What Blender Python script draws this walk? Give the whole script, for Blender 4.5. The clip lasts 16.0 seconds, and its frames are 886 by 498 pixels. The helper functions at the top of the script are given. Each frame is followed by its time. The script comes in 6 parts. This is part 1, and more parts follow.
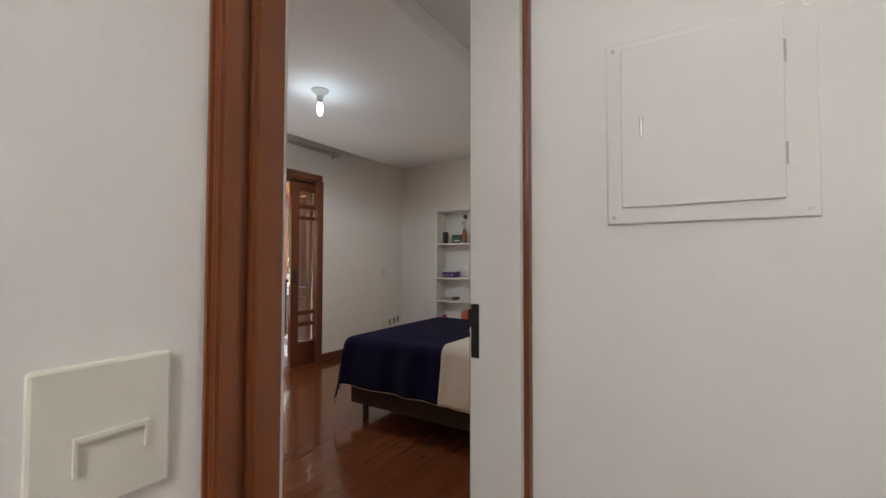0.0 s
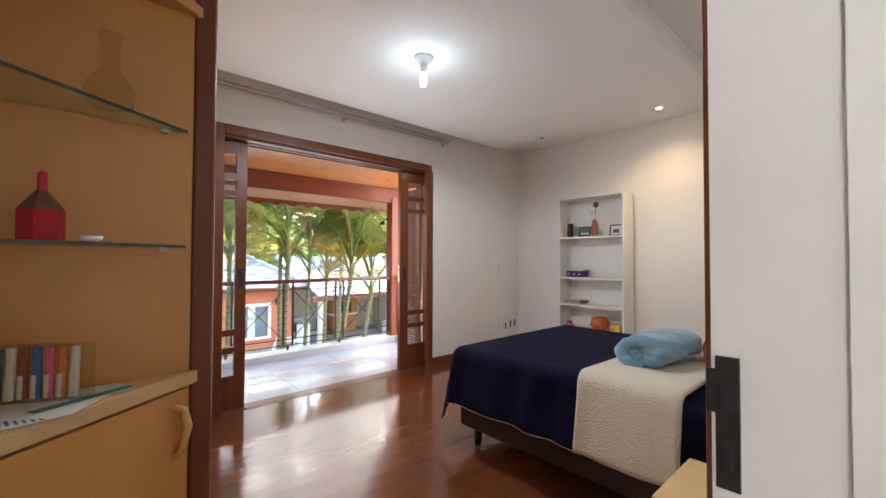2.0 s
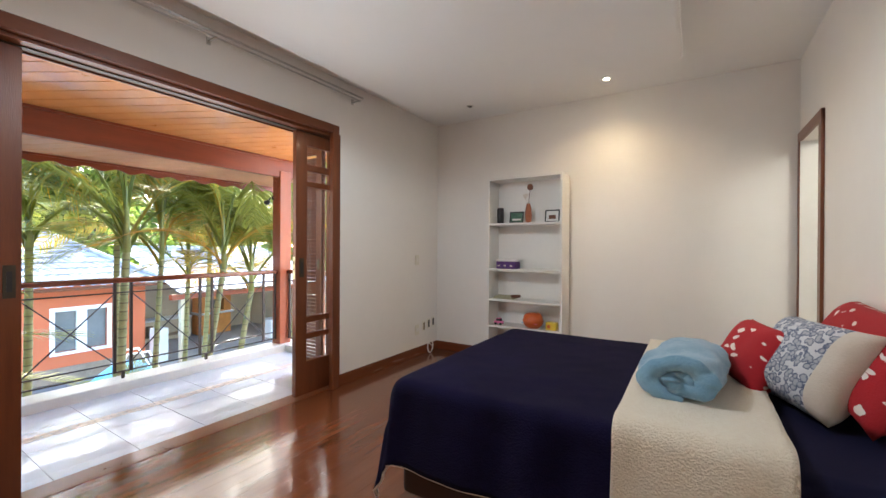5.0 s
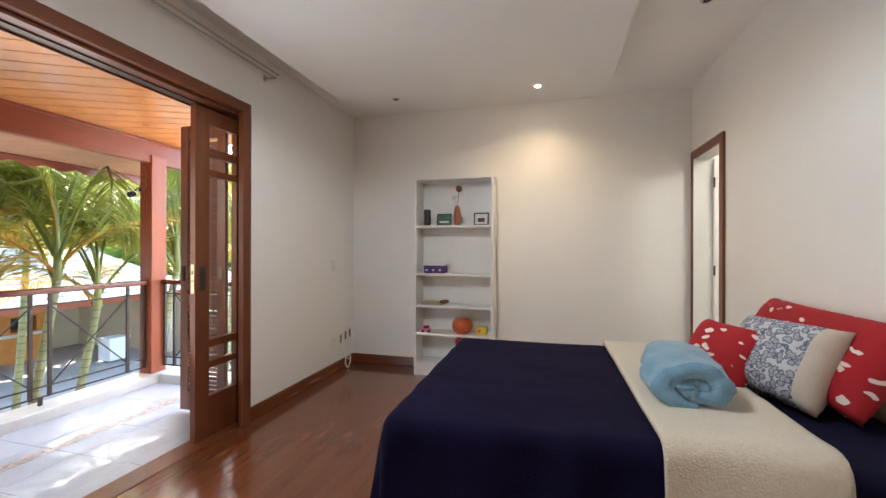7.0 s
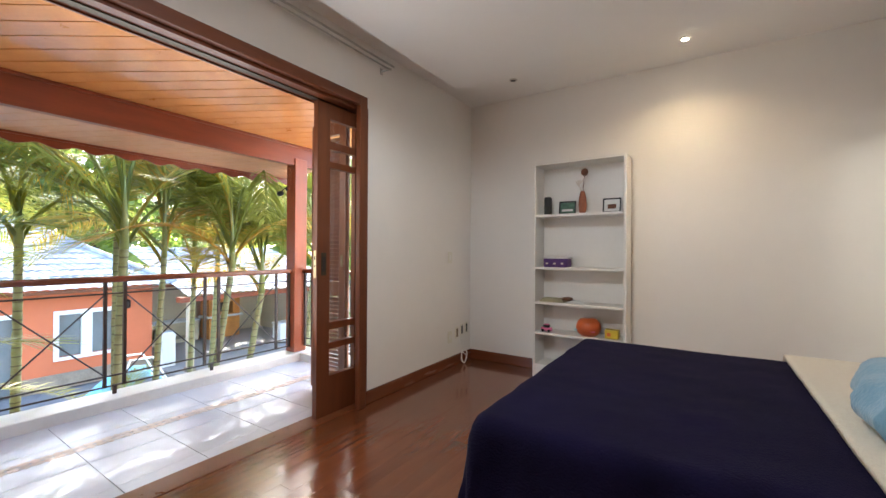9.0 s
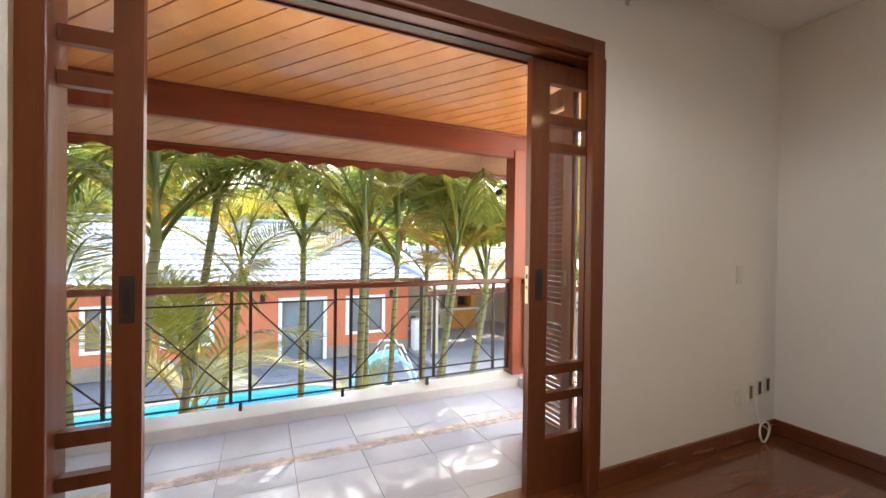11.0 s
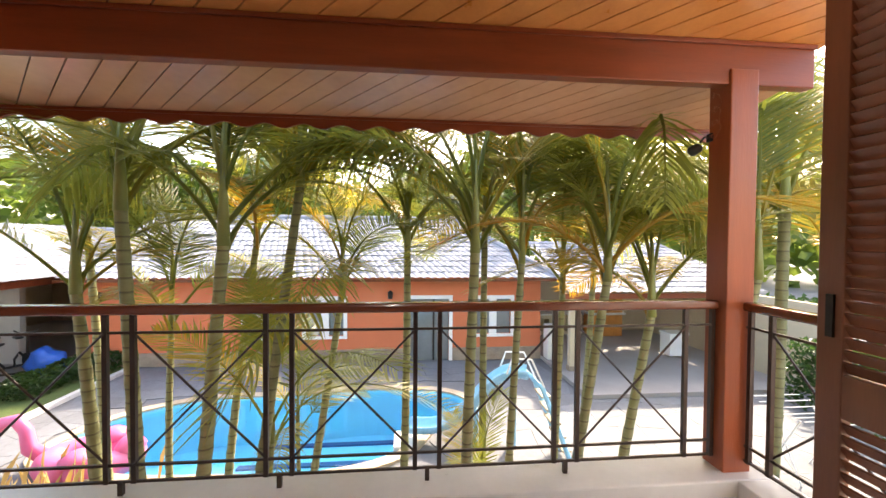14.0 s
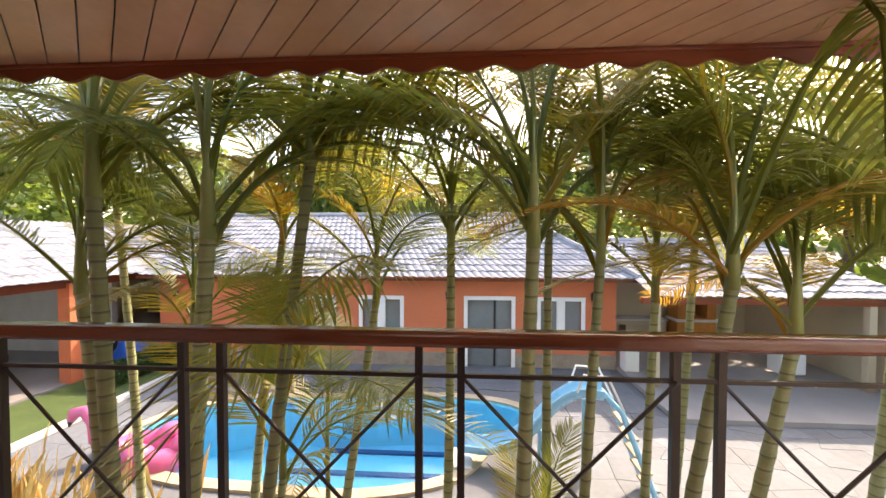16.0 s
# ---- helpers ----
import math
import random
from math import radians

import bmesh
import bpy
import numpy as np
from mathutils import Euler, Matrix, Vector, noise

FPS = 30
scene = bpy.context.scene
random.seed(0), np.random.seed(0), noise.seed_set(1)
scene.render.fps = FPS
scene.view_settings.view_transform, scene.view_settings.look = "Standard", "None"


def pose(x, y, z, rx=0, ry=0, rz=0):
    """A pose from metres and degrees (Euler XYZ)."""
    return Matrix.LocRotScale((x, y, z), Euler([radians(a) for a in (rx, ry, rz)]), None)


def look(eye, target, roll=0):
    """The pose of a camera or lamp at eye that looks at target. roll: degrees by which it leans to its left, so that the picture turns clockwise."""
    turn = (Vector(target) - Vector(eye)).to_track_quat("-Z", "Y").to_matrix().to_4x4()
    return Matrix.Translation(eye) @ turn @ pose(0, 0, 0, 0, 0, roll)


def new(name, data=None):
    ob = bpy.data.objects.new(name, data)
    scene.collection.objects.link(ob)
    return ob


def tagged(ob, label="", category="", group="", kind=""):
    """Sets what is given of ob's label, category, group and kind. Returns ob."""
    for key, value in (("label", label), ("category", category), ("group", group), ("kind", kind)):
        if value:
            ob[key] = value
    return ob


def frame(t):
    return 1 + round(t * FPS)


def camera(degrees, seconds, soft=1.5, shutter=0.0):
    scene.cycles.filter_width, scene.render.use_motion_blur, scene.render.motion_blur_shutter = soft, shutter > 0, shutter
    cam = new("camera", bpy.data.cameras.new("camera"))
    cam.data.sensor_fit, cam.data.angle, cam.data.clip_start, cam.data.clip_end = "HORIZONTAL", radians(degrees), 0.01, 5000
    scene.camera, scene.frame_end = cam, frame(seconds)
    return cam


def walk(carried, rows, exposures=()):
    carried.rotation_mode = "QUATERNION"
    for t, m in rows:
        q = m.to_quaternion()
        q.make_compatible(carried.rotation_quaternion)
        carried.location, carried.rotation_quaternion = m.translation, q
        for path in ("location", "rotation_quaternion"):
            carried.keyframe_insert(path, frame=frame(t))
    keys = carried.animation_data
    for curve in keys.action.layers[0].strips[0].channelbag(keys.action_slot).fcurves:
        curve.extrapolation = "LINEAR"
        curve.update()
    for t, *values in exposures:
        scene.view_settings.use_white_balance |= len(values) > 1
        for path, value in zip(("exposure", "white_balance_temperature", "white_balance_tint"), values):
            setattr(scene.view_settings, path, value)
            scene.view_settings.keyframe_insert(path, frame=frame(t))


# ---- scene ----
cam = camera(95.8, 16.0)
METRES, EYE, TILT, LEAN, TURN = 5.6, 1.25, 0.0, 0.0, 32.5
PATH = [
    (0, (0.084, 0.149, 1.273), (-0.967, 1.85, 1.331), 0.1),
    (0.5, (-0.05, 0.298, 1.278), (-1.151, 1.967, 1.344), 0.1),
    (1, (-0.136, 0.415, 1.276), (-1.35, 2.003, 1.344), 0.0),
    (1.5, (-0.211, 0.512, 1.262), (-1.563, 1.985, 1.322), 0.1),
    (2, (-0.311, 0.611, 1.263), (-1.796, 1.949, 1.306), 0.2),
    (2.5, (-0.405, 0.709, 1.258), (-1.988, 1.93, 1.284), 0.1),
    (3, (-0.489, 0.846, 1.251), (-2.106, 2.023, 1.265), 0.0),
    (3.5, (-0.596, 0.921, 1.245), (-2.17, 2.154, 1.25), 0.0),
    (4, (-0.757, 0.985, 1.253), (-2.217, 2.352, 1.249), 0.1),
    (4.5, (-0.935, 1.012, 1.249), (-2.218, 2.547, 1.242), 0.2),
    (5, (-1.145, 1.08, 1.256), (-2.21, 2.774, 1.249), 0.3),
    (7.5, (-1.754, 1.13, 1.279), (-2.237, 3.07, 1.281), 0.1),
    (8, (-1.739, 1.15, 1.245), (-2.344, 3.057, 1.252), 0.2),
    (8.5, (-1.711, 1.253, 1.217), (-2.544, 3.071, 1.219), 0.3),
    (9, (-1.695, 1.396, 1.177), (-2.79, 3.07, 1.187), 0.3),
    (9.5, (-1.758, 1.555, 1.18), (-3.112, 3.028, 1.181), 0.4),
    (10, (-1.889, 1.729, 1.206), (-3.459, 2.968, 1.208), 0.5),
    (12.5, (-2.943, 2.323, 1.323), (-4.9, 2.734, 1.274), 0.7),
    (13, (-3.114, 2.409, 1.316), (-5.088, 2.728, 1.268), 0.6),
    (13.5, (-3.317, 2.44, 1.304), (-5.3, 2.697, 1.252), 0.4),
    (14, (-3.508, 2.487, 1.284), (-5.498, 2.68, 1.24), 0.4),
    (14.5, (-3.731, 2.539, 1.279), (-5.725, 2.686, 1.23), 0.3),
    (15, (-3.946, 2.599, 1.269), (-5.943, 2.687, 1.218), 0.3),
    (15.5, (-4.179, 2.643, 1.257), (-6.178, 2.643, 1.205), 0.2),
    (16, (-4.365, 2.694, 1.238), (-6.36, 2.561, 1.184), 0.1),
]
walk(cam, [(t, look(eye, target, roll)) for t, eye, target, roll in PATH],
     exposures=[(0, 3.15, 6300, 8), (0.5, 3.4, 6250, 8), (1.0, 3.5, 6250, 9), (1.5, 3.6, 6250, 9), (2.0, 3.84, 6200, 10), (4.5, 3.84, 6250, 8), (8.0, 3.8, 6300, 8), (10.0, 3.7, 6600, 10), (12.5, 3.3, 7700, 12), (13.5, 3.05, 8000, 14), (14.5, 2.72, 8300, 16), (16.0, 2.45, 8200, 17)])

# ---- world, sun and large lights ----
world = bpy.data.worlds.new("world")
scene.world = world
world.use_nodes = True
_wn = world.node_tree.nodes
_sky = _wn.new("ShaderNodeTexSky")
_sky.sky_type = "NISHITA"
_sky.sun_disc = False
SUN_EL, SUN_AZ = 41.0, 34.0
_sdir = Vector((-math.cos(radians(SUN_EL)) * math.cos(radians(SUN_AZ)), math.cos(radians(SUN_EL)) * math.sin(radians(SUN_AZ)), math.sin(radians(SUN_EL))))
_sky.sun_elevation = radians(SUN_EL)
_sky.sun_rotation = math.atan2(_sdir.x, _sdir.y)
_sky.air_density = 1.0
_sky.dust_density = 2.0
_wn["Background"].inputs["Strength"].default_value = 0.15
world.node_tree.links.new(_sky.outputs[0], _wn["Background"].inputs["Color"])


def lamp(name, kind, power, m, color=(1, 1, 1), **more):
    d = bpy.data.lights.new(name, kind)
    d.energy, d.color = power, color
    ob = new(name, d)
    ob.matrix_world = m
    if "angle" in more:
        d.angle = radians(more["angle"])
    if "size" in more:
        d.shadow_soft_size = more["size"]
    if "spot" in more:
        d.spot_size, d.spot_blend = radians(more["spot"]), more.get("blend", 0.5)
    return ob


lamp("sun", "SUN", 1.38, look(_sdir * 40, (0, 0, 0)), (1.0, 0.95, 0.87), angle=0.55)
lamp("bulb_light", "POINT", 0.10, pose(-2.43, 2.335, 2.43), (0.48, 0.76, 1.0), size=0.04)
lamp("bulb_downward_light", "SPOT", 5.2, pose(-2.43, 2.335, 2.425), (0.90, 0.955, 1.0), size=0.05, spot=179.5, blend=0.30)
lamp("downlight_beam", "SPOT", 4.5, look((-1.82, 4.87, 2.755), (-1.80, 4.1, 0)), (1.0, 0.74, 0.44), size=0.06, spot=160, blend=1.0)
# area lamp added by the opening, stands in for daylight thrown up inside
_sky = lamp("window_daylight_fill", "AREA", 1.6, look((-4.3, 2.43, 1.12), (-3.4, 2.43, 1.58)), (1.0, 0.97, 0.93))
_sky.data.shape, _sky.data.size, _sky.data.size_y = "RECTANGLE", 1.5, 2.0
# unseen lamp added at the hall's back to brighten its walls
lamp("hall_fill_light", "POINT", 3.4, pose(0.35, -1.1, 2.2), (0.98, 0.97, 0.97), size=0.12)
# added lamp, no fitting known: lifts the room beyond the far doorway
lamp("side_room_fill_light", "POINT", 3.3, pose(0.5, 3.9, 2.45), (1.0, 0.95, 0.82), size=0.15)


# ---- materials ----
def mat(name, c1, c2=None, rough=0.5, scale=4.0, bump=0.0, bscale=60.0, metal=0.0, stretch=(1, 1, 1), coat=0.0, spec=0.5, fine=0.25, rand=0.0, rvar=0.08, sheen=0.0, mid=0.5):
    """Two-scale noise between two colours, roughness variation and fine relief."""
    m = bpy.data.materials.new(name)
    m.use_nodes = True
    nt = m.node_tree
    n, li = nt.nodes, nt.links
    b = n["Principled BSDF"]
    c2 = c2 or tuple(v * 0.82 for v in c1)
    co = n.new("ShaderNodeTexCoord")
    mp = n.new("ShaderNodeMapping")
    mp.inputs["Scale"].default_value = stretch
    li.new(co.outputs["Object"], mp.inputs["Vector"])
    src = mp.outputs["Vector"]
    if rand:
        oi = n.new("ShaderNodeObjectInfo")
        add = n.new("ShaderNodeVectorMath")
        add.operation = "MULTIPLY_ADD"
        comb = n.new("ShaderNodeCombineXYZ")
        for k in range(3):
            li.new(oi.outputs["Random"], comb.inputs[k])
        li.new(comb.outputs[0], add.inputs[0])
        add.inputs[1].default_value = (37, 51, 23)
        li.new(mp.outputs["Vector"], add.inputs[2])
        src = add.outputs[0]
    big = n.new("ShaderNodeTexNoise")
    big.inputs["Scale"].default_value, big.inputs["Detail"].default_value = scale, 5
    sm = n.new("ShaderNodeTexNoise")
    sm.inputs["Scale"].default_value, sm.inputs["Detail"].default_value = scale * 9, 6
    li.new(src, big.inputs["Vector"])
    li.new(src, sm.inputs["Vector"])
    mx = n.new("ShaderNodeMix")
    mx.inputs["Factor"].default_value = fine
    li.new(big.outputs["Fac"], mx.inputs["A"])
    li.new(sm.outputs["Fac"], mx.inputs["B"])
    rp = n.new("ShaderNodeValToRGB")
    rp.color_ramp.elements[0].position, rp.color_ramp.elements[1].position = mid - 0.2, mid + 0.2
    rp.color_ramp.elements[0].color, rp.color_ramp.elements[1].color = (*c2, 1), (*c1, 1)
    li.new(mx.outputs["Result"], rp.inputs["Fac"])
    out = rp.outputs["Color"]
    if rand:
        hs = n.new("ShaderNodeHueSaturation")
        mr = n.new("ShaderNodeMapRange")
        mr.inputs["To Min"].default_value, mr.inputs["To Max"].default_value = 1 - rand, 1 + rand
        li.new(oi.outputs["Random"], mr.inputs["Value"])
        li.new(mr.outputs["Result"], hs.inputs["Value"])
        li.new(out, hs.inputs["Color"])
        out = hs.outputs["Color"]
    li.new(out, b.inputs["Base Color"])
    rr = n.new("ShaderNodeMapRange")
    rr.inputs["To Min"].default_value, rr.inputs["To Max"].default_value = max(0.02, rough - rvar), min(1, rough + rvar)
    li.new(mx.outputs["Result"], rr.inputs["Value"])
    li.new(rr.outputs["Result"], b.inputs["Roughness"])
    b.inputs["Metallic"].default_value = metal
    b.inputs["Specular IOR Level"].default_value = spec
    b.inputs["Coat Weight"].default_value = coat
    b.inputs["Coat Roughness"].default_value = 0.08
    b.inputs["Sheen Weight"].default_value = sheen
    if bump:
        bn = n.new("ShaderNodeTexNoise")
        bn.inputs["Scale"].default_value, bn.inputs["Detail"].default_value = bscale, 4
        li.new(src, bn.inputs["Vector"])
        bp = n.new("ShaderNodeBump")
        bp.inputs["Strength"].default_value, bp.inputs["Distance"].default_value = bump, 0.01
        li.new(bn.outputs["Fac"], bp.inputs["Height"])
        li.new(bp.outputs["Normal"], b.inputs["Normal"])
    return m


def glass(name, color=(1, 1, 1), ior=1.45):
    """Thin clear pane: mostly see-through with a mirror sheen."""
    m = bpy.data.materials.new(name)
    m.use_nodes = True
    n, li = m.node_tree.nodes, m.node_tree.links
    n.remove(n["Principled BSDF"])
    t, g, mx, f = n.new("ShaderNodeBsdfTransparent"), n.new("ShaderNodeBsdfGlossy"), n.new("ShaderNodeMixShader"), n.new("ShaderNodeLayerWeight")
    t.inputs["Color"].default_value = (*color, 1)
    g.inputs["Roughness"].default_value = 0.02
    f.inputs["Blend"].default_value = 0.5
    pw, sc = n.new("ShaderNodeMath"), n.new("ShaderNodeMath")
    pw.operation, sc.operation = "POWER", "MULTIPLY_ADD"
    pw.inputs[1].default_value = 5.0
    base = ((ior - 1) / (ior + 1)) ** 2
    sc.inputs[1].default_value, sc.inputs[2].default_value = 0.7, base
    li.new(f.outputs["Facing"], pw.inputs[0])
    li.new(pw.outputs[0], sc.inputs[0])
    li.new(sc.outputs[0], mx.inputs[0])
    li.new(t.outputs[0], mx.inputs[1])
    li.new(g.outputs[0], mx.inputs[2])
    li.new(mx.outputs[0], n["Material Output"].inputs["Surface"])
    return m


def glow(name, color, strength):
    m = bpy.data.materials.new(name)
    m.use_nodes = True
    b = m.node_tree.nodes["Principled BSDF"]
    b.inputs["Emission Color"].default_value, b.inputs["Emission Strength"].default_value = (*color, 1), strength
    return m


def leaf_mat(name, c1, c2, c3):
    """Leaf: colour by island, part of the light passes through."""
    m = bpy.data.materials.new(name)
    m.use_nodes = True
    n, li = m.node_tree.nodes, m.node_tree.links
    b = n["Principled BSDF"]
    ge = n.new("ShaderNodeNewGeometry")
    oi = n.new("ShaderNodeObjectInfo")
    mth = n.new("ShaderNodeMath")
    mth.operation = "MULTIPLY_ADD"
    mth.inputs[1].default_value = 0.35
    ms = n.new("ShaderNodeMath")
    ms.operation = "MULTIPLY"
    ms.inputs[1].default_value = 0.65
    li.new(oi.outputs["Random"], ms.inputs[0])
    li.new(ge.outputs["Random Per Island"], mth.inputs[0])
    li.new(ms.outputs[0], mth.inputs[2])
    rp = n.new("ShaderNodeValToRGB")
    e = rp.color_ramp.elements
    e[0].color, e[1].color = (*c1, 1), (*c3, 1)
    k = e.new(0.7)
    k.color = (*c2, 1)
    li.new(mth.outputs[0], rp.inputs["Fac"])
    li.new(rp.outputs["Color"], b.inputs["Base Color"])
    b.inputs["Roughness"].default_value = 0.36
    tr = n.new("ShaderNodeBsdfTranslucent")
    hs = n.new("ShaderNodeHueSaturation")
    hs.inputs["Value"].default_value, hs.inputs["Saturation"].default_value, hs.inputs["Hue"].default_value = 2.0, 1.05, 0.478
    li.new(rp.outputs["Color"], hs.inputs["Color"])
    li.new(hs.outputs["Color"], tr.inputs["Color"])
    mx = n.new("ShaderNodeMixShader")
    mx.inputs[0].default_value = 0.5
    li.new(b.outputs[0], mx.inputs[1])
    li.new(tr.outputs[0], mx.inputs[2])
    li.new(mx.outputs[0], n["Material Output"].inputs["Surface"])
    return m


WALL = mat("white_wall_paint", (0.83, 0.805, 0.77), (0.79, 0.765, 0.73), 0.65, 1.2, 0.06, 90)
CEIL = mat("white_ceiling_paint", (0.87, 0.86, 0.84), (0.84, 0.83, 0.81), 0.75, 1.0, 0.04, 60)
WHITE = mat("white_lacquer", (0.80, 0.78, 0.74), (0.75, 0.73, 0.69), 0.38, 3, 0.03, 40)
PLATE = mat("ivory_plastic", (0.76, 0.73, 0.63), (0.72, 0.69, 0.6), 0.32, 6)
RED_WOOD = mat("red_brown_varnished_wood", (0.205, 0.060, 0.019), (0.150, 0.042, 0.014), 0.30, 2.5, 0.04, 40, stretch=(5, 5, 0.5), coat=0.2, spec=0.4, rand=0.12)
DARK_WOOD = mat("dark_varnished_door_wood", (0.175, 0.050, 0.017), (0.115, 0.032, 0.012), 0.36, 3.5, 0.12, 40, stretch=(6, 6, 0.5), coat=0.12, spec=0.35, rand=0.1)
RAIL_WOOD = mat("varnished_handrail_wood", (0.19, 0.045, 0.018), (0.10, 0.025, 0.012), 0.25, 3.5, 0.12, 40, stretch=(6, 0.6, 6), coat=0.5)
BEAM_WOOD = mat("red_varnished_beam_wood", (0.27, 0.058, 0.020), (0.18, 0.038, 0.014), 0.34, 2.2, 0.1, 30, stretch=(5, 0.5, 5), coat=0.15, spec=0.4)
POST_WOOD = mat("red_varnished_post_wood", (0.35, 0.088, 0.034), (0.25, 0.06, 0.024), 0.34, 2.2, 0.1, 30, stretch=(5, 5, 0.5), coat=0.15, spec=0.4)
FLOOR_WOOD = mat("polished_reddish_floor_wood", (0.18, 0.055, 0.02), (0.13, 0.038, 0.014), 0.17, 3.0, 0.05, 25, stretch=(8, 0.7, 4), coat=0.5, rand=0.08, rvar=0.05)
RED_WOOD_X = mat("red_brown_varnished_board", (0.18, 0.054, 0.021), (0.135, 0.038, 0.015), 0.26, 3.5, 0.1, 40, stretch=(0.6, 6, 6), coat=0.35)
RED_WOOD_Y = mat("red_brown_varnished_plank", (0.18, 0.054, 0.021), (0.135, 0.038, 0.015), 0.26, 3.5, 0.1, 40, stretch=(6, 0.6, 6), coat=0.35)
DARK_WOOD_Y = mat("dark_varnished_head_wood", (0.175, 0.050, 0.017), (0.115, 0.032, 0.012), 0.36, 3.5, 0.12, 40, stretch=(6, 0.5, 6), coat=0.12, spec=0.35)
CEDAR = mat("varnished_plank_ceiling_wood", (0.78, 0.34, 0.10), (0.64, 0.25, 0.066), 0.3, 2.0, 0.05, 30, stretch=(3, 3, 1), coat=0.35)
# base colour raised to hold the light bounced up under the eave
CEDAR_PALE = mat("pale_plank_soffit_wood", (0.66, 0.37, 0.22), (0.48, 0.25, 0.14), 0.32, 2.0, 0.05, 30, coat=0.25)
SHUTTER_WOOD = mat("shutter_wood", (0.23, 0.085, 0.042), (0.16, 0.056, 0.028), 0.35, 3, 0.1, 40, stretch=(5, 5, 0.6), coat=0.2, rand=0.1)
CAB_WOOD = mat("honey_laminate", (0.64, 0.32, 0.092), (0.55, 0.265, 0.073), 0.36, 1.3, 0.04, 30, stretch=(1.5, 1.5, 0.4), coat=0.12)
CAB_LIGHT = mat("pale_maple_edge", (0.68, 0.46, 0.22), (0.6, 0.4, 0.18), 0.4, 3)
GOLD_WOOD = mat("yellow_varnished_handle_wood", (0.72, 0.45, 0.14), (0.6, 0.36, 0.1), 0.25, 8, coat=0.5)
STEEL = mat("brushed_steel", (0.62, 0.6, 0.57), None, 0.3, 20, metal=1.0)
BRASS = mat("worn_brass", (0.30, 0.24, 0.16), (0.20, 0.16, 0.10), 0.4, 12, metal=1.0)
DARK_METAL = mat("dark_oxidised_metal", (0.06, 0.055, 0.05), (0.035, 0.03, 0.03), 0.4, 20, metal=0.8)
IRON = mat("dark_brown_painted_iron", (0.045, 0.025, 0.018), (0.03, 0.016, 0.012), 0.42, 15, 0.1, 80)
LOCK_BRASS = mat("polished_brass", (0.58, 0.46, 0.28), (0.48, 0.38, 0.22), 0.3, 12, metal=0.9)
BRONZE = mat("dark_bronze", (0.075, 0.058, 0.04), (0.045, 0.035, 0.025), 0.45, 12, metal=0.6)
TILE = mat("pale_grey_floor_tile", (0.57, 0.61, 0.69), (0.51, 0.55, 0.63), 0.24, 2.5, 0.02, 40, rand=0.05)
MOSAIC = mat("brown_mosaic", (0.46, 0.34, 0.27), (0.58, 0.53, 0.50), 0.4, 14, rand=0.2)
GROUT = mat("cement_grout", (0.56, 0.59, 0.65), None, 0.85, 10, 0.2, 80)
MARBLE = mat("white_marble_curb", (0.70, 0.69, 0.66), (0.58, 0.57, 0.55), 0.3, 3, 0.03, 30)
NAVY = mat("navy_fleece_blanket", (0.0085, 0.0065, 0.033), (0.004, 0.003, 0.017), 1.0, 4, 0.5, 160, sheen=0.008)
NAVY_SHEET = mat("navy_cotton_sheet", (0.010, 0.010, 0.034), (0.008, 0.008, 0.027), 0.85, 8, 0.12, 160)
SHERPA = mat("cream_sherpa_fleece", (0.80, 0.73, 0.60), (0.72, 0.64, 0.51), 0.98, 70, 1.0, 150, sheen=0.4)
BASE_FABRIC = mat("dark_brown_bed_base_fabric", (0.045, 0.022, 0.016), (0.03, 0.015, 0.011), 0.8, 8, 0.2, 200)
BLUE_PLUSH = mat("blue_plush_blanket", (0.22, 0.38, 0.50), (0.15, 0.29, 0.41), 0.95, 7, 0.5, 110, sheen=0.4)
LINEN = mat("offwhite_linen", (0.68, 0.62, 0.54), (0.6, 0.54, 0.46), 0.9, 10, 0.2, 150)
RED_CLOTH = mat("red_cotton", (0.50, 0.03, 0.035), (0.40, 0.02, 0.03), 0.88, 6, 0.15, 150)
PRINT_WHITE = mat("white_fabric_print", (0.78, 0.72, 0.66), None, 0.9, 10)
PRINT_BLUE = mat("blue_fabric_print", (0.10, 0.15, 0.30), (0.16, 0.24, 0.42), 0.9, 14)
BLACK = mat("black_plastic", (0.015, 0.015, 0.016), None, 0.4, 20)
ORANGE_POT = mat("orange_glazed_clay", (0.62, 0.13, 0.03), (0.5, 0.1, 0.025), 0.35, 6)
YELLOW = mat("yellow_plastic", (0.72, 0.52, 0.05), None, 0.4, 8)
PURPLE = mat("purple_woven_fabric", (0.11, 0.045, 0.19), (0.06, 0.025, 0.12), 0.8, 30, 0.3, 90)
PINK = mat("pink_plastic", (0.75, 0.16, 0.32), (0.68, 0.12, 0.27), 0.35, 5)
PAPER = mat("white_paper", (0.78, 0.78, 0.75), None, 0.8, 10)
GREEN_INK = mat("green_print", (0.05, 0.30, 0.18), None, 0.8, 10)
BLUE_INK = mat("blue_marker_plastic", (0.05, 0.22, 0.55), None, 0.4, 10)
ORANGE_INK = mat("orange_marker_plastic", (0.75, 0.24, 0.04), None, 0.4, 10)
BROWN_DRY = mat("brown_dried_plant", (0.20, 0.09, 0.05), (0.12, 0.05, 0.03), 0.8, 20, 0.3, 60)
CLAY = mat("terracotta", (0.36, 0.12, 0.06), (0.28, 0.09, 0.04), 0.6, 8, 0.1, 60)
GLASS = glass("clear_window_glass", (0.97, 0.99, 0.98))
SHELF_GLASS = glass("greenish_shelf_glass", (0.88, 0.94, 0.90))
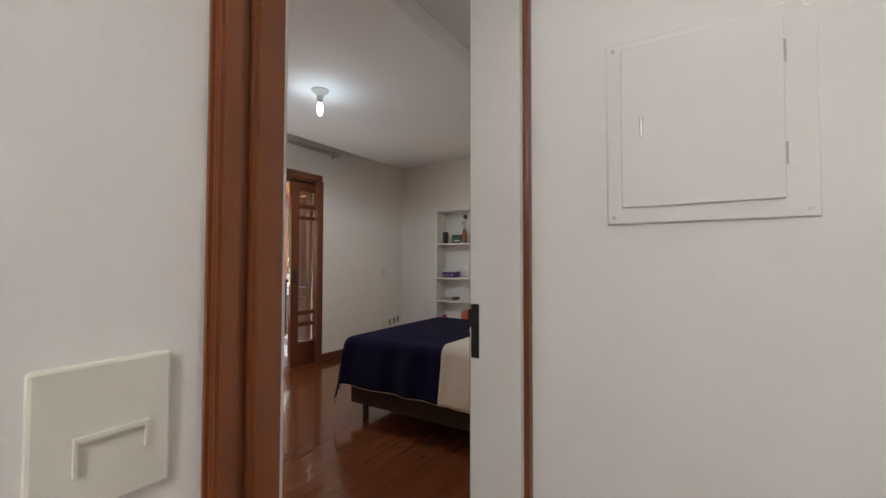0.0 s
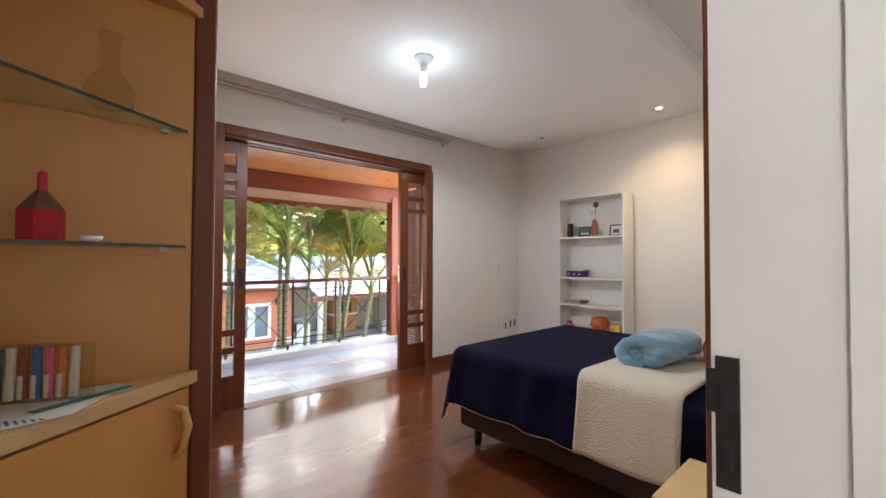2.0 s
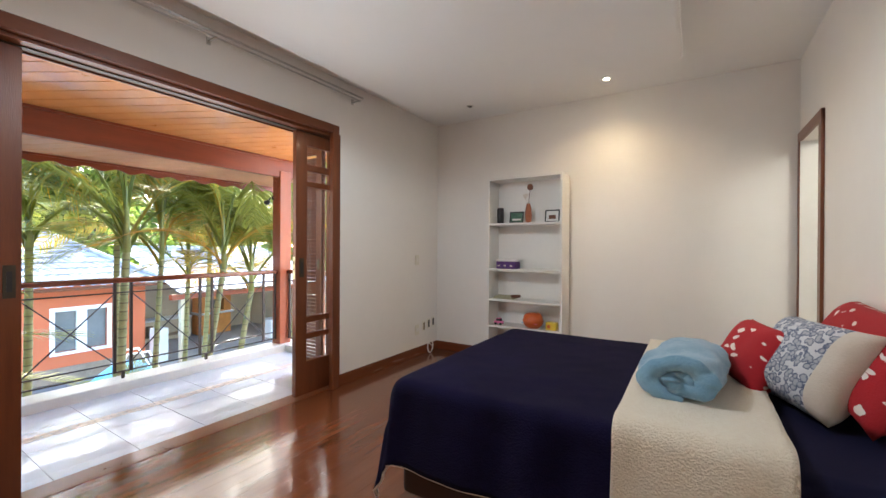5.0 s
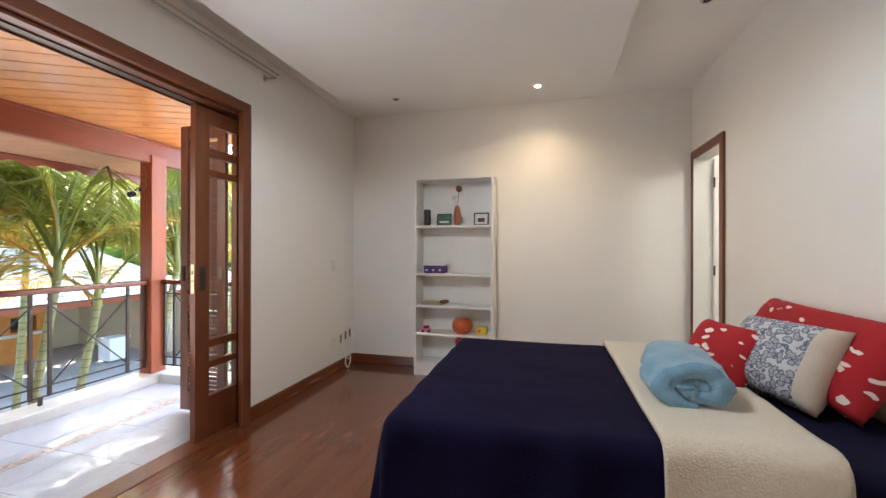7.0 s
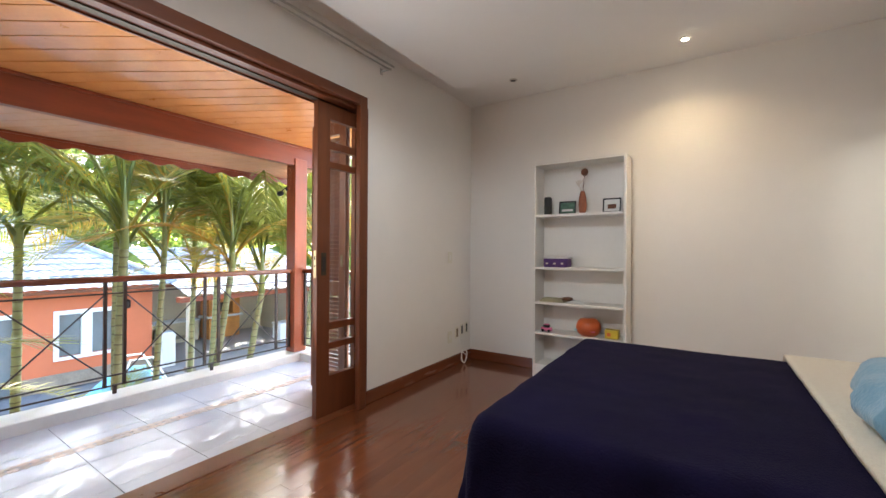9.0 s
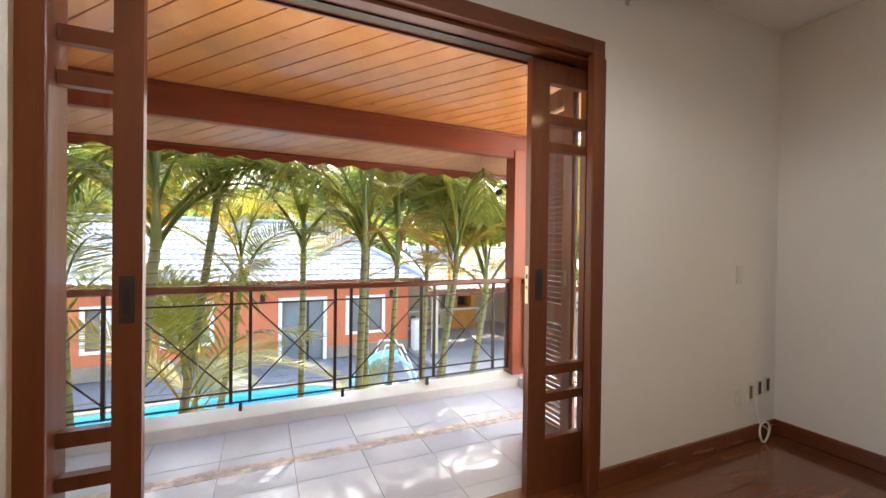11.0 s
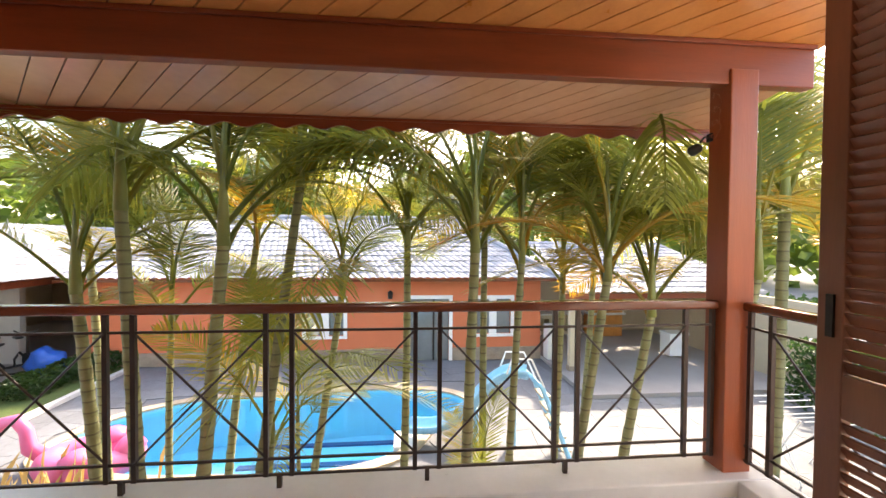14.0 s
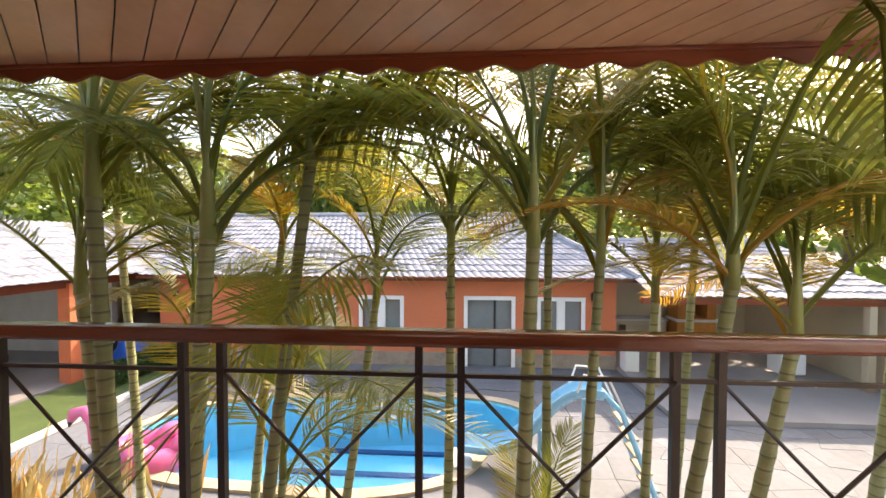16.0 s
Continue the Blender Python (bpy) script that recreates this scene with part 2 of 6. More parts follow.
EDGE_GLASS = mat("dark_green_glass_edge", (0.05, 0.075, 0.06), (0.03, 0.05, 0.04), 0.12, 10)
ORANGE_WALL = mat("salmon_orange_render", (0.64, 0.18, 0.078), (0.58, 0.155, 0.066), 0.85, 0.9, 0.2, 30)
BEIGE_WALL = mat("beige_render", (0.58, 0.48, 0.33), (0.5, 0.41, 0.28), 0.85, 0.9, 0.2, 30)
ROOF = mat("whitewashed_grey_roof_tile", (0.37, 0.375, 0.40), (0.16, 0.165, 0.18), 0.8, 3.2, 0.3, 25, fine=0.45)
STONE = mat("brown_stone_skirting", (0.38, 0.29, 0.21), (0.22, 0.17, 0.12), 0.85, 3.5, 0.5, 18, fine=0.4)
PAVE = mat("pale_flagstone", (0.182, 0.193, 0.204), (0.11, 0.117, 0.124), 0.7, 1.0, 0.25, 22, fine=0.4, rand=0.12)
PAVE_BED = mat("pale_mortar_bed", (0.17, 0.175, 0.18), (0.13, 0.133, 0.136), 0.9, 2, 0.3, 30)
PORCH_FLOOR = mat("grey_cement_floor", (0.36, 0.325, 0.295), (0.29, 0.262, 0.24), 0.6, 1.2, 0.1, 30)
COPING = mat("sandstone_coping", (0.52, 0.42, 0.29), (0.42, 0.33, 0.22), 0.75, 4, 0.3, 30, rand=0.1)
POOL_BLUE = mat("pool_vinyl_blue", (0.20, 0.78, 0.93), (0.16, 0.72, 0.90), 0.5, 0.8)
POOL_DARK = mat("pool_dark_blue_line", (0.015, 0.12, 0.30), None, 0.5, 3)
SLIDE_BLUE = mat("light_blue_fibreglass", (0.26, 0.58, 0.80), (0.22, 0.52, 0.74), 0.28, 2, coat=0.3)
BARK = mat("ringed_palm_trunk", (0.31, 0.31, 0.16), (0.19, 0.20, 0.075), 0.75, 6, 0.4, 30, stretch=(1, 1, 2.5), rand=0.2)
SHAFT = mat("green_crownshaft", (0.24, 0.28, 0.07), (0.19, 0.20, 0.06), 0.45, 3, stretch=(2, 2, 0.5), rand=0.15)
def ring_marks(m, spacing, dark):
    """Leaf scars: thin dark rings up a trunk."""
    n, li = m.node_tree.nodes, m.node_tree.links
    b = n["Principled BSDF"]
    old = b.inputs["Base Color"].links[0].from_socket
    co, wv, cr, mx = n.new("ShaderNodeTexCoord"), n.new("ShaderNodeTexWave"), n.new("ShaderNodeValToRGB"), n.new("ShaderNodeMix")
    wv.bands_direction, wv.wave_profile = "Z", "SAW"
    wv.inputs["Scale"].default_value = 0.314 / spacing
    wv.inputs["Distortion"].default_value, wv.inputs["Detail"].default_value, wv.inputs["Detail Scale"].default_value = 0.35, 2, 1.5
    li.new(co.outputs["Object"], wv.inputs["Vector"])
    e = cr.color_ramp.elements
    e[0].position, e[0].color = 0.80, (0, 0, 0, 1)
    e[1].position, e[1].color = 0.94, (0.85, 0.85, 0.85, 1)
    li.new(wv.outputs["Fac"], cr.inputs["Fac"])
    mx.data_type = "RGBA"
    li.new(cr.outputs["Color"], mx.inputs["Factor"])
    li.new(old, mx.inputs["A"])
    mx.inputs["B"].default_value = (*dark, 1)
    li.new(mx.outputs["Result"], b.inputs["Base Color"])
ring_marks(BARK, 0.10, (0.10, 0.085, 0.045))
PALM = leaf_mat("palm_leaflet", (0.095, 0.135, 0.03), (0.20, 0.215, 0.04), (0.45, 0.28, 0.025))
PALM_DRY = leaf_mat("yellowing_palm_leaflet", (0.15, 0.17, 0.025), (0.32, 0.23, 0.03), (0.40, 0.20, 0.025))
TREE_LEAF = leaf_mat("tree_leaf", (0.07, 0.12, 0.022), (0.12, 0.18, 0.04), (0.2, 0.22, 0.06))
HEDGE_LEAF = leaf_mat("hedge_leaf", (0.02, 0.055, 0.012), (0.035, 0.09, 0.02), (0.06, 0.12, 0.03))
TREE_BARK = mat("tree_bark", (0.12, 0.09, 0.06), (0.07, 0.05, 0.035), 0.9, 5, 0.6, 20)
GRASS = mat("lawn", (0.09, 0.13, 0.03), (0.05, 0.085, 0.02), 0.95, 2, 0.8, 60, fine=0.5)
EARTH = mat("far_ground", (0.20, 0.18, 0.12), (0.12, 0.13, 0.06), 0.95, 0.15, 0.3, 8)
HOUSE_GLASS = mat("grey_reflecting_glass", (0.20, 0.215, 0.21), (0.15, 0.165, 0.16), 0.12, 1.5)
DARK_ROOM = mat("dim_interior_wall", (0.55, 0.53, 0.50), None, 0.8, 2)
CAR_PAINT = mat("dark_grey_car_paint", (0.03, 0.032, 0.035), None, 0.2, 3, coat=0.6)
RUBBER = mat("black_rubber", (0.02, 0.02, 0.02), None, 0.8, 10)
BLUE_TARP = mat("blue_plastic_sheet", (0.02, 0.16, 0.62), (0.015, 0.11, 0.5), 0.4, 5, 0.5, 12)
BULB_GLOW = glow("lit_bulb", (0.88, 0.95, 1.0), 2.5)
SPOT_GLOW = glow("lit_downlight", (1.0, 0.85, 0.62), 9)


# ---- building helpers ----
def quad_box(bm, x0, x1, y0, y1, z0, z1):
    v = [bm.verts.new(p) for p in ((x0, y0, z0), (x1, y0, z0), (x1, y1, z0), (x0, y1, z0), (x0, y0, z1), (x1, y0, z1), (x1, y1, z1), (x0, y1, z1))]
    for f in ((3, 2, 1, 0), (4, 5, 6, 7), (0, 1, 5, 4), (1, 2, 6, 5), (2, 3, 7, 6), (3, 0, 4, 7)):
        bm.faces.new([v[i] for i in f])
    return v


def box(x0, x1, y0, y1, z0, z1, bevel=0.0, seg=2):
    bm = bmesh.new()
    quad_box(bm, min(x0, x1), max(x0, x1), min(y0, y1), max(y0, y1), min(z0, z1), max(z0, z1))
    if bevel:
        bmesh.ops.bevel(bm, geom=bm.edges[:], offset=bevel, segments=seg, affect="EDGES", profile=0.5)
    return bm


def boxes(*dims):
    bm = bmesh.new()
    for d in dims:
        quad_box(bm, *d)
    return bm


def prism(points, z0, z1, bevel=0.0):
    """A vertical prism over a plan outline (counter-clockwise)."""
    bm = bmesh.new()
    lo = [bm.verts.new((x, y, z0)) for x, y in points]
    hi = [bm.verts.new((x, y, z1)) for x, y in points]
    bm.faces.new(lo[::-1])
    bm.faces.new(hi)
    k = len(points)
    for i in range(k):
        bm.faces.new((lo[i], lo[(i + 1) % k], hi[(i + 1) % k], hi[i]))
    if bevel:
        bmesh.ops.bevel(bm, geom=bm.edges[:], offset=bevel, segments=2, affect="EDGES")
    return bm


def tube(path, radii, seg=10, bm=None, caps=True):
    """A round tube along points with a radius at each."""
    bm = bm or bmesh.new()
    pts = [Vector(p) for p in path]
    radii = radii if isinstance(radii, (list, tuple)) else [radii] * len(pts)
    rings, side = [], None
    for i, p in enumerate(pts):
        d = (pts[min(i + 1, len(pts) - 1)] - pts[max(i - 1, 0)]).normalized()
        if side is None:
            side = d.orthogonal().normalized()
        side = (side - d * side.dot(d)).normalized()
        up = d.cross(side)
        rings.append([bm.verts.new(p + radii[i] * (math.cos(2 * math.pi * k / seg) * side + math.sin(2 * math.pi * k / seg) * up)) for k in range(seg)])
    for a, b in zip(rings, rings[1:]):
        for k in range(seg):
            bm.faces.new((a[k], a[(k + 1) % seg], b[(k + 1) % seg], b[k]))
    if caps:
        bm.faces.new(rings[0][::-1])
        bm.faces.new(rings[-1])
    return bm


def lathe(profile, center, seg=24):
    """A turned body: (radius, height) from bottom to top."""
    return tube([(center[0], center[1], center[2] + h) for r, h in profile], [max(r, 0.0008) for r, h in profile], seg)


def mesh_of(name, bm, material, smooth=False):
    bm.normal_update()
    me = bpy.data.meshes.new(name)
    bm.to_mesh(me)
    bm.free()
    me.materials.append(material)
    if smooth:
        me.polygons.foreach_set("use_smooth", [True] * len(me.polygons))
    return me


def part(name, bm, material, parent=None, label="", smooth=False):
    """Links a bmesh as one mesh object, under a thing or a part when one is given."""
    ob = new(name, mesh_of(name, bm, material, smooth))
    if parent:
        ob.parent = parent
        if parent.type == "EMPTY":
            ob.matrix_parent_inverse = Matrix.Translation(-parent.location)
    if label:
        ob["label"] = label
    return ob


def thing(name, base, label, category, group=""):
    ob = new(name)
    ob.empty_display_size = 0.1
    ob.location = base
    return tagged(ob, label, category, group)


def setting(name, bm, material, label, category="", smooth=False):
    ob = part(name, bm, material, None, "", smooth)
    return tagged(ob, label, category or name.split("_")[0], "", "structure")


def whole(name, bm, material, label, category, group="", smooth=False):
    return tagged(part(name, bm, material, None, "", smooth), label, category, group)


def wall_with_holes(axis, a0, a1, z0, z1, t0, t1, holes):
    """A wall slab along axis ('x' or 'y') from a0 to a1, thickness t0..t1, with openings (b0, b1, c0, c1)."""
    bm = bmesh.new()
    cuts = sorted({a0, a1, *[h[0] for h in holes], *[h[1] for h in holes]})
    for p, q in zip(cuts, cuts[1:]):
        spans = sorted((h[2], h[3]) for h in holes if h[0] <= p + 1e-6 and h[1] >= q - 1e-6)
        z = z0
        for lo, hi in spans + [(z1, z1)]:
            if lo > z + 1e-6:
                if axis == "x":
                    quad_box(bm, p, q, t0, t1, z, lo)
                else:
                    quad_box(bm, t0, t1, p, q, z, lo)
            z = hi
    bmesh.ops.remove_doubles(bm, verts=bm.verts[:], dist=0.0005)
    return bm

# matt pile fabrics scatter little gloss
for cloth in (NAVY, NAVY_SHEET, BLUE_PLUSH, SHERPA):
    cloth.node_tree.nodes["Principled BSDF"].inputs["Specular IOR Level"].default_value = 0.12

# ---- large structure: bedroom, hall, balcony ----
XW, XR, YS, YN, ZC = -3.87, -0.44, 0.30, 5.28, 2.77   # window wall, door wall, wardrobe wall, far wall, ceiling
XH = -0.305                                             # hall face of the door wall
WY0, WY1, WZ = 1.40, 3.66, 2.27                         # balcony opening
setting("wall_west", wall_with_holes("y", YS - 0.15, YN + 0.15, -0.1, 3.0, XW - 0.15, XW, [(WY0, WY1, -0.03, WZ)]), WALL, "white painted bedroom wall with the balcony opening", "wall")
setting("wall_north", box(XW, XR + 2.6, YN, YN + 0.15, -0.1, 3.0), WALL, "white painted far bedroom wall", "wall")
setting("wall_east", wall_with_holes("y", YS - 1.6, YN, -0.1, 3.0, XR, XH, [(0.425, 1.175, 0, 2.12), (4.63, 5.22, 0, 2.1)]), WALL, "white painted wall with two doorways", "wall")
setting("wall_south", box(XW, XR, YS - 0.15, YS, -0.1, 3.0), WALL, "white painted wall behind the wardrobe", "wall")
setting("wall_hall_north", box(XH, 2.16, 1.21, 1.36, -0.1, 3.0), WALL, "white painted hall wall with a fuse box", "wall")
setting("wall_hall_south", box(XH, 2.16, YS - 1.75, YS - 1.6, -0.1, 3.0), WALL, "plain white hall wall", "wall")
setting("wall_hall_east", box(2.0, 2.16, YS - 1.6, 1.21, -0.1, 3.0), WALL, "plain white hall end wall", "wall")
setting("wall_bath_east", box(1.4, 1.55, 1.36, YN, -0.1, 3.0), WALL, "pale wall of the room behind the far doorway", "wall")
setting("ceiling", box(XW - 0.15, 2.16, YS - 1.75, YN + 0.15, ZC, ZC + 0.2), CEIL, "white painted upper ceiling", "ceiling")
setting("ceiling_panel", box(-3.60, -1.23, 0.32, 4.50, 2.64, ZC - 0.004, 0.02), CEIL, "white dropped plaster ceiling panel", "ceiling")
setting("floor", box(XW - 0.15, 2.16, YS - 1.75, YN + 0.15, -0.2, -0.018), GROUT, "bedroom subfloor under polished wooden boards", "floor")

# baseboards
def baseboard(x0, x1, y0, y1):
    setting("baseboard", box(x0, x1, y0, y1, 0.0, 0.10, 0.006), RED_WOOD_X if x1 - x0 > y1 - y0 else RED_WOOD_Y, "red-brown varnished wooden baseboard", "baseboard")
baseboard(XW, XW + 0.018, 0.89, 1.36)
baseboard(XW, XW + 0.018, 3.61, YN)
baseboard(XW + 0.018, XR, YN - 0.018, YN)
baseboard(XR - 0.018, XR, 1.26, 4.54)
baseboard(XH + 0.02, 2.0, 1.192, 1.21)

# bedroom entrance: painted jambs, varnished casings
door_1 = tagged(thing("door_1", (-0.37, 0.8, 0), "", "doorway"), "bedroom doorway with cream jambs and red-brown wooden casings", "doorway", "", "structure")
part("jamb", boxes((-0.452, -0.335, 1.165, 1.1745, 0, 2.11), (-0.335, -0.297, 1.152, 1.1745, 0, 2.11)), WHITE, door_1)
part("jamb", boxes((-0.452, -0.297, 0.4245, 0.434, 0, 2.11), (-0.452, -0.42, 0.434, 0.447, 0, 2.11)), WHITE, door_1)
part("lintel", boxes((-0.452, -0.297, 0.4345, 1.165, 2.09, 2.119)), WHITE, door_1)
def casing_profile(x, s, y0, y1, z1):
    bm = bmesh.new()
    w = y1 - y0
    for a, b, d in ((0, 1, 0.012), (0.06, 0.36, 0.020), (0.48, 0.94, 0.024)):
        quad_box(bm, min(x, x + s * d), max(x, x + s * d), y0 + a * w, y0 + b * w, 0, z1)
    bmesh.ops.bevel(bm, geom=bm.edges[:], offset=0.004, segments=2, affect="EDGES")
    return bm
part("casing", casing_profile(XH, 1, 0.350, 0.426, 2.19), RED_WOOD, door_1)
part("casing", box(XH, XH + 0.022, 1.178, 1.2085, 0, 2.19, 0.005), RED_WOOD, door_1)
part("casing", box(XH, XH + 0.022, 0.372, 1.208, 2.12, 2.189, 0.005), RED_WOOD, door_1)
part("casing", box(XR - 0.022, XR, 1.176, 1.25, 0, 2.19, 0.005), DARK_WOOD, door_1)
part("casing", box(XR - 0.022, XR, 0.35, 0.4235, 0, 2.19, 0.005), DARK_WOOD, door_1)
part("casing", box(XR - 0.022, XR, 0.368, 1.25, 2.122, 2.192, 0.005), DARK_WOOD, door_1)
strike = part("strike_plate", boxes((-0.447, -0.424, 1.160, 1.1655, 1.00, 1.15)), DARK_METAL, door_1, "dark oxidised metal strike plate")
part("latch_slot", boxes((-0.441, -0.430, 1.1585, 1.1605, 1.09, 1.125)), BLACK, strike)
part("key_slot", boxes((-0.440, -0.431, 1.1585, 1.1605, 1.025, 1.055)), BLACK, strike)
part("strike_lip", boxes((-0.456, -0.447, 1.159, 1.1625, 1.085, 1.135)), DARK_METAL, strike)

# far doorway in the same wall
door_2 = tagged(thing("door_2", (-0.37, 4.93, 0), "", "doorway"), "open doorway with dark red wooden casing and pale inner door", "doorway", "", "structure")
part("casing", box(XR - 0.02, XR, 4.56, 4.632, 0, 2.17, 0.005), RED_WOOD, door_2)
part("casing", box(XR - 0.02, XR, 5.215, 5.262, 0, 2.17, 0.005), RED_WOOD, door_2)
part("casing", box(XR - 0.021, XR, 4.56, 5.262, 2.098, 2.171, 0.005), RED_WOOD, door_2)
part("jamb", boxes((-0.452, -0.29, 5.205, 5.219, 0, 2.099)), WHITE, door_2)
part("jamb", boxes((-0.452, -0.29, 4.631, 4.645, 0, 2.099)), WHITE, door_2)
leaf2 = part("door_leaf", box(-0.30, 0.30, 5.165, 5.20, 0.005, 2.085, 0.003), WHITE, door_2, "cream painted open door leaf")
for z in (0.25, 1.05, 1.83):
    part("hinge", tube([(-0.302, 5.16, z), (-0.302, 5.16, z + 0.09)], 0.008, 8), DARK_METAL, leaf2)

# balcony opening: frame, sliding leaves, track
window_1 = tagged(thing("window_1", (-3.93, 2.485, 0), "", "sliding door"), "wide dark wooden balcony sliding door, pushed open", "sliding door", "", "structure")
for y0, y1 in ((1.365, 1.44), (3.53, 3.605)):
    part("window_frame", box(-3.87, -3.824, y0, y1, 0, 2.33, 0.006), DARK_WOOD, window_1)
part("window_frame", box(-3.87, -3.824, 1.44, 3.53, 2.255, 2.33, 0.006), DARK_WOOD_Y, window_1)
for y0, y1 in ((1.401, 1.415), (3.640, 3.659)):
    part("jamb", boxes((-4.03, -3.871, y0, y1, 0, 2.268)), DARK_WOOD, window_1)
part("head_track", boxes((-4.03, -3.871, 1.415, 3.640, 2.235, 2.268), (-4.03, -4.02, 1.42, 3.63, 2.225, 2.235)), DARK_WOOD, window_1)
part("head_track_rail", boxes((-3.985, -3.94, 1.46, 3.51, 2.228, 2.234)), BRONZE, window_1)
part("window_sill", box(-4.03, -3.872, 1.415, 3.640, -0.0175, 0.004, 0.004), RED_WOOD, window_1)

LIGHTS = ((0.28, 0.47), (0.515, 0.61), (0.66, 1.77), (1.815, 1.905), (1.96, 2.12))
def sliding_leaf(y0, y1, g0, g1, ym, x=-4.085):
    leaf = part("sash", wall_with_holes("y", y0, y1, 0.0, 2.225, x, x + 0.04, [(g0, g1, a, b) for a, b in LIGHTS]), DARK_WOOD, window_1, "dark wooden sash with narrow lights")
    for a, b in LIGHTS:
        part("pane", boxes((x + 0.018, x + 0.022, g0 - 0.004, g1 + 0.004, a - 0.004, b + 0.004)), GLASS, leaf).visible_shadow = False
    part("flush_pull", box(x + 0.04, x + 0.0425, ym - 0.022, ym + 0.022, 1.00, 1.16), BRONZE, leaf, "dark bronze flush pull")
    part("pull_cup", box(x + 0.0425, x + 0.0435, ym - 0.010, ym + 0.010, 1.03, 1.13), BLACK, leaf)
    return leaf
sliding_leaf(1.418, 1.643, 1.418, 1.560, 1.601, -3.985)
right_leaf = sliding_leaf(3.240, 3.638, 3.352, 3.598, 3.298, -3.985)
part("lock_plate", boxes((-3.977, -3.953, 3.2372, 3.2398, 0.985, 1.175)), LOCK_BRASS, right_leaf, "brass lock plate")
part("latch_slot", boxes((-3.971, -3.959, 3.2358, 3.2372, 1.11, 1.135), (-3.970, -3.960, 3.2358, 3.2372, 1.06, 1.075)), BRONZE, right_leaf)

# balcony floor, curb, ceiling planks
setting("balcony_slab", box(-5.66, XW - 0.15, -2.2, 4.46, -0.30, -0.034), GROUT, "balcony slab under pale tiles", "floor")
setting("curb_front", box(-5.64, -5.385, -2.2, 4.44, -0.034, 0.058, 0.008), MARBLE, "white stone curb under the railing", "curb")
setting("curb_side", box(-5.384, XW - 0.15, 4.20, 4.44, -0.034, 0.058, 0.008), MARBLE, "white stone side curb of the balcony", "curb")


def roof_z(x):
    """Underside of the boards: the balcony ceiling, and the lower eave beyond the beam."""
    return 2.332 + 0.15 * (x + 5.5) if x > -5.505 else 2.105 + 0.15 * (x + 6.27)


def diagonal_planks(x0, x1, y0, y1, width, gap, thick):
    """Boards laid at 45 degrees under a sloping roof, clipped to a rectangle."""
    bm = bmesh.new()
    rect = [(x0, y0), (x1, y0), (x1, y1), (x0, y1)]
    r2 = math.sqrt(0.5)
    us = [(x - y) * r2 for x, y in rect]
    k = math.floor(min(us) / width)
    while k * width < max(us):
        lo, hi = k * width + gap / 2, (k + 1) * width - gap / 2
        k += 1
        poly = rect
        for sgn, lim in ((1, lo), (-1, -hi)):
            nxt = []
            for p, q in zip(poly, poly[1:] + poly[:1]):
                dp, dq = sgn * (p[0] - p[1]) * r2 - lim, sgn * (q[0] - q[1]) * r2 - lim
                if dp >= 0:
                    nxt.append(p)
                if (dp > 0 > dq) or (dp < 0 < dq):
                    s = dp / (dp - dq)
                    nxt.append((p[0] + s * (q[0] - p[0]), p[1] + s * (q[1] - p[1])))
            poly = nxt
            if len(poly) < 3:
                break
        if len(poly) < 3:
            continue
        lo_v = [bm.verts.new((x, y, roof_z(x))) for x, y in poly]
        hi_v = [bm.verts.new((x, y, roof_z(x) + thick)) for x, y in poly]
        bm.faces.new(lo_v[::-1])
        n = len(poly)
        for i in range(n):
            bm.faces.new((lo_v[i], lo_v[(i + 1) % n], hi_v[(i + 1) % n], hi_v[i]))
    return bm
setting("balcony_ceiling", diagonal_planks(-5.50, XW - 0.152, -2.4, 4.72, 0.13, 0.009, 0.02), CEDAR, "varnished honey-red diagonal plank ceiling", "ceiling")
setting("eave_ceiling", diagonal_planks(-6.265, -5.541, -2.4, 4.72, 0.118, 0.006, 0.02), CEDAR_PALE, "brown diagonal plank eave ceiling", "ceiling")
bm = bmesh.new()
for xa, xb in ((-6.29, -5.54), (-5.50, -4.03)):
    vs = [bm.verts.new((x, y, roof_z(x) + 0.021)) for x, y in ((xa, -2.4), (xb, -2.4), (xb, 4.72), (xa, 4.72))]
    ws = [bm.verts.new(v.co + Vector((0, 0, 0.12))) for v in vs]
    bm.faces.new(vs[::-1]); bm.faces.new(ws)
    for i in range(4):
        bm.faces.new((vs[i], vs[(i + 1) % 4], ws[(i + 1) % 4], ws[i]))
setting("balcony_roof", bm, ROOF, "roof over the balcony", "roof")
setting("house_wall_upper", box(-4.02, -3.87, -4.0, 0.1495, -3.0, 3.1), ORANGE_WALL, "orange rendered outer wall of the house", "wall")
setting("house_wall_lower", box(-4.02, -3.87, 0.15, 6.2, -2.7, -0.31), ORANGE_WALL, "orange rendered outer wall below the balcony", "wall")
setting("house_roof", box(-4.6, 3.0, -4.0, 6.2, 3.02, 3.2), ROOF, "roof slab over the house", "roof")

beam = whole("roof_beam", box(-5.54, -5.47, -2.4, 4.67, 2.112, 2.36, 0.006), BEAM_WOOD, "red varnished wooden beam under the balcony roof", "beam")
whole("cornice_moulding", box(-5.47, -5.454, -2.4, 4.67, 2.312, 2.336, 0.004), BEAM_WOOD, "red wooden moulding along the beam", "moulding")
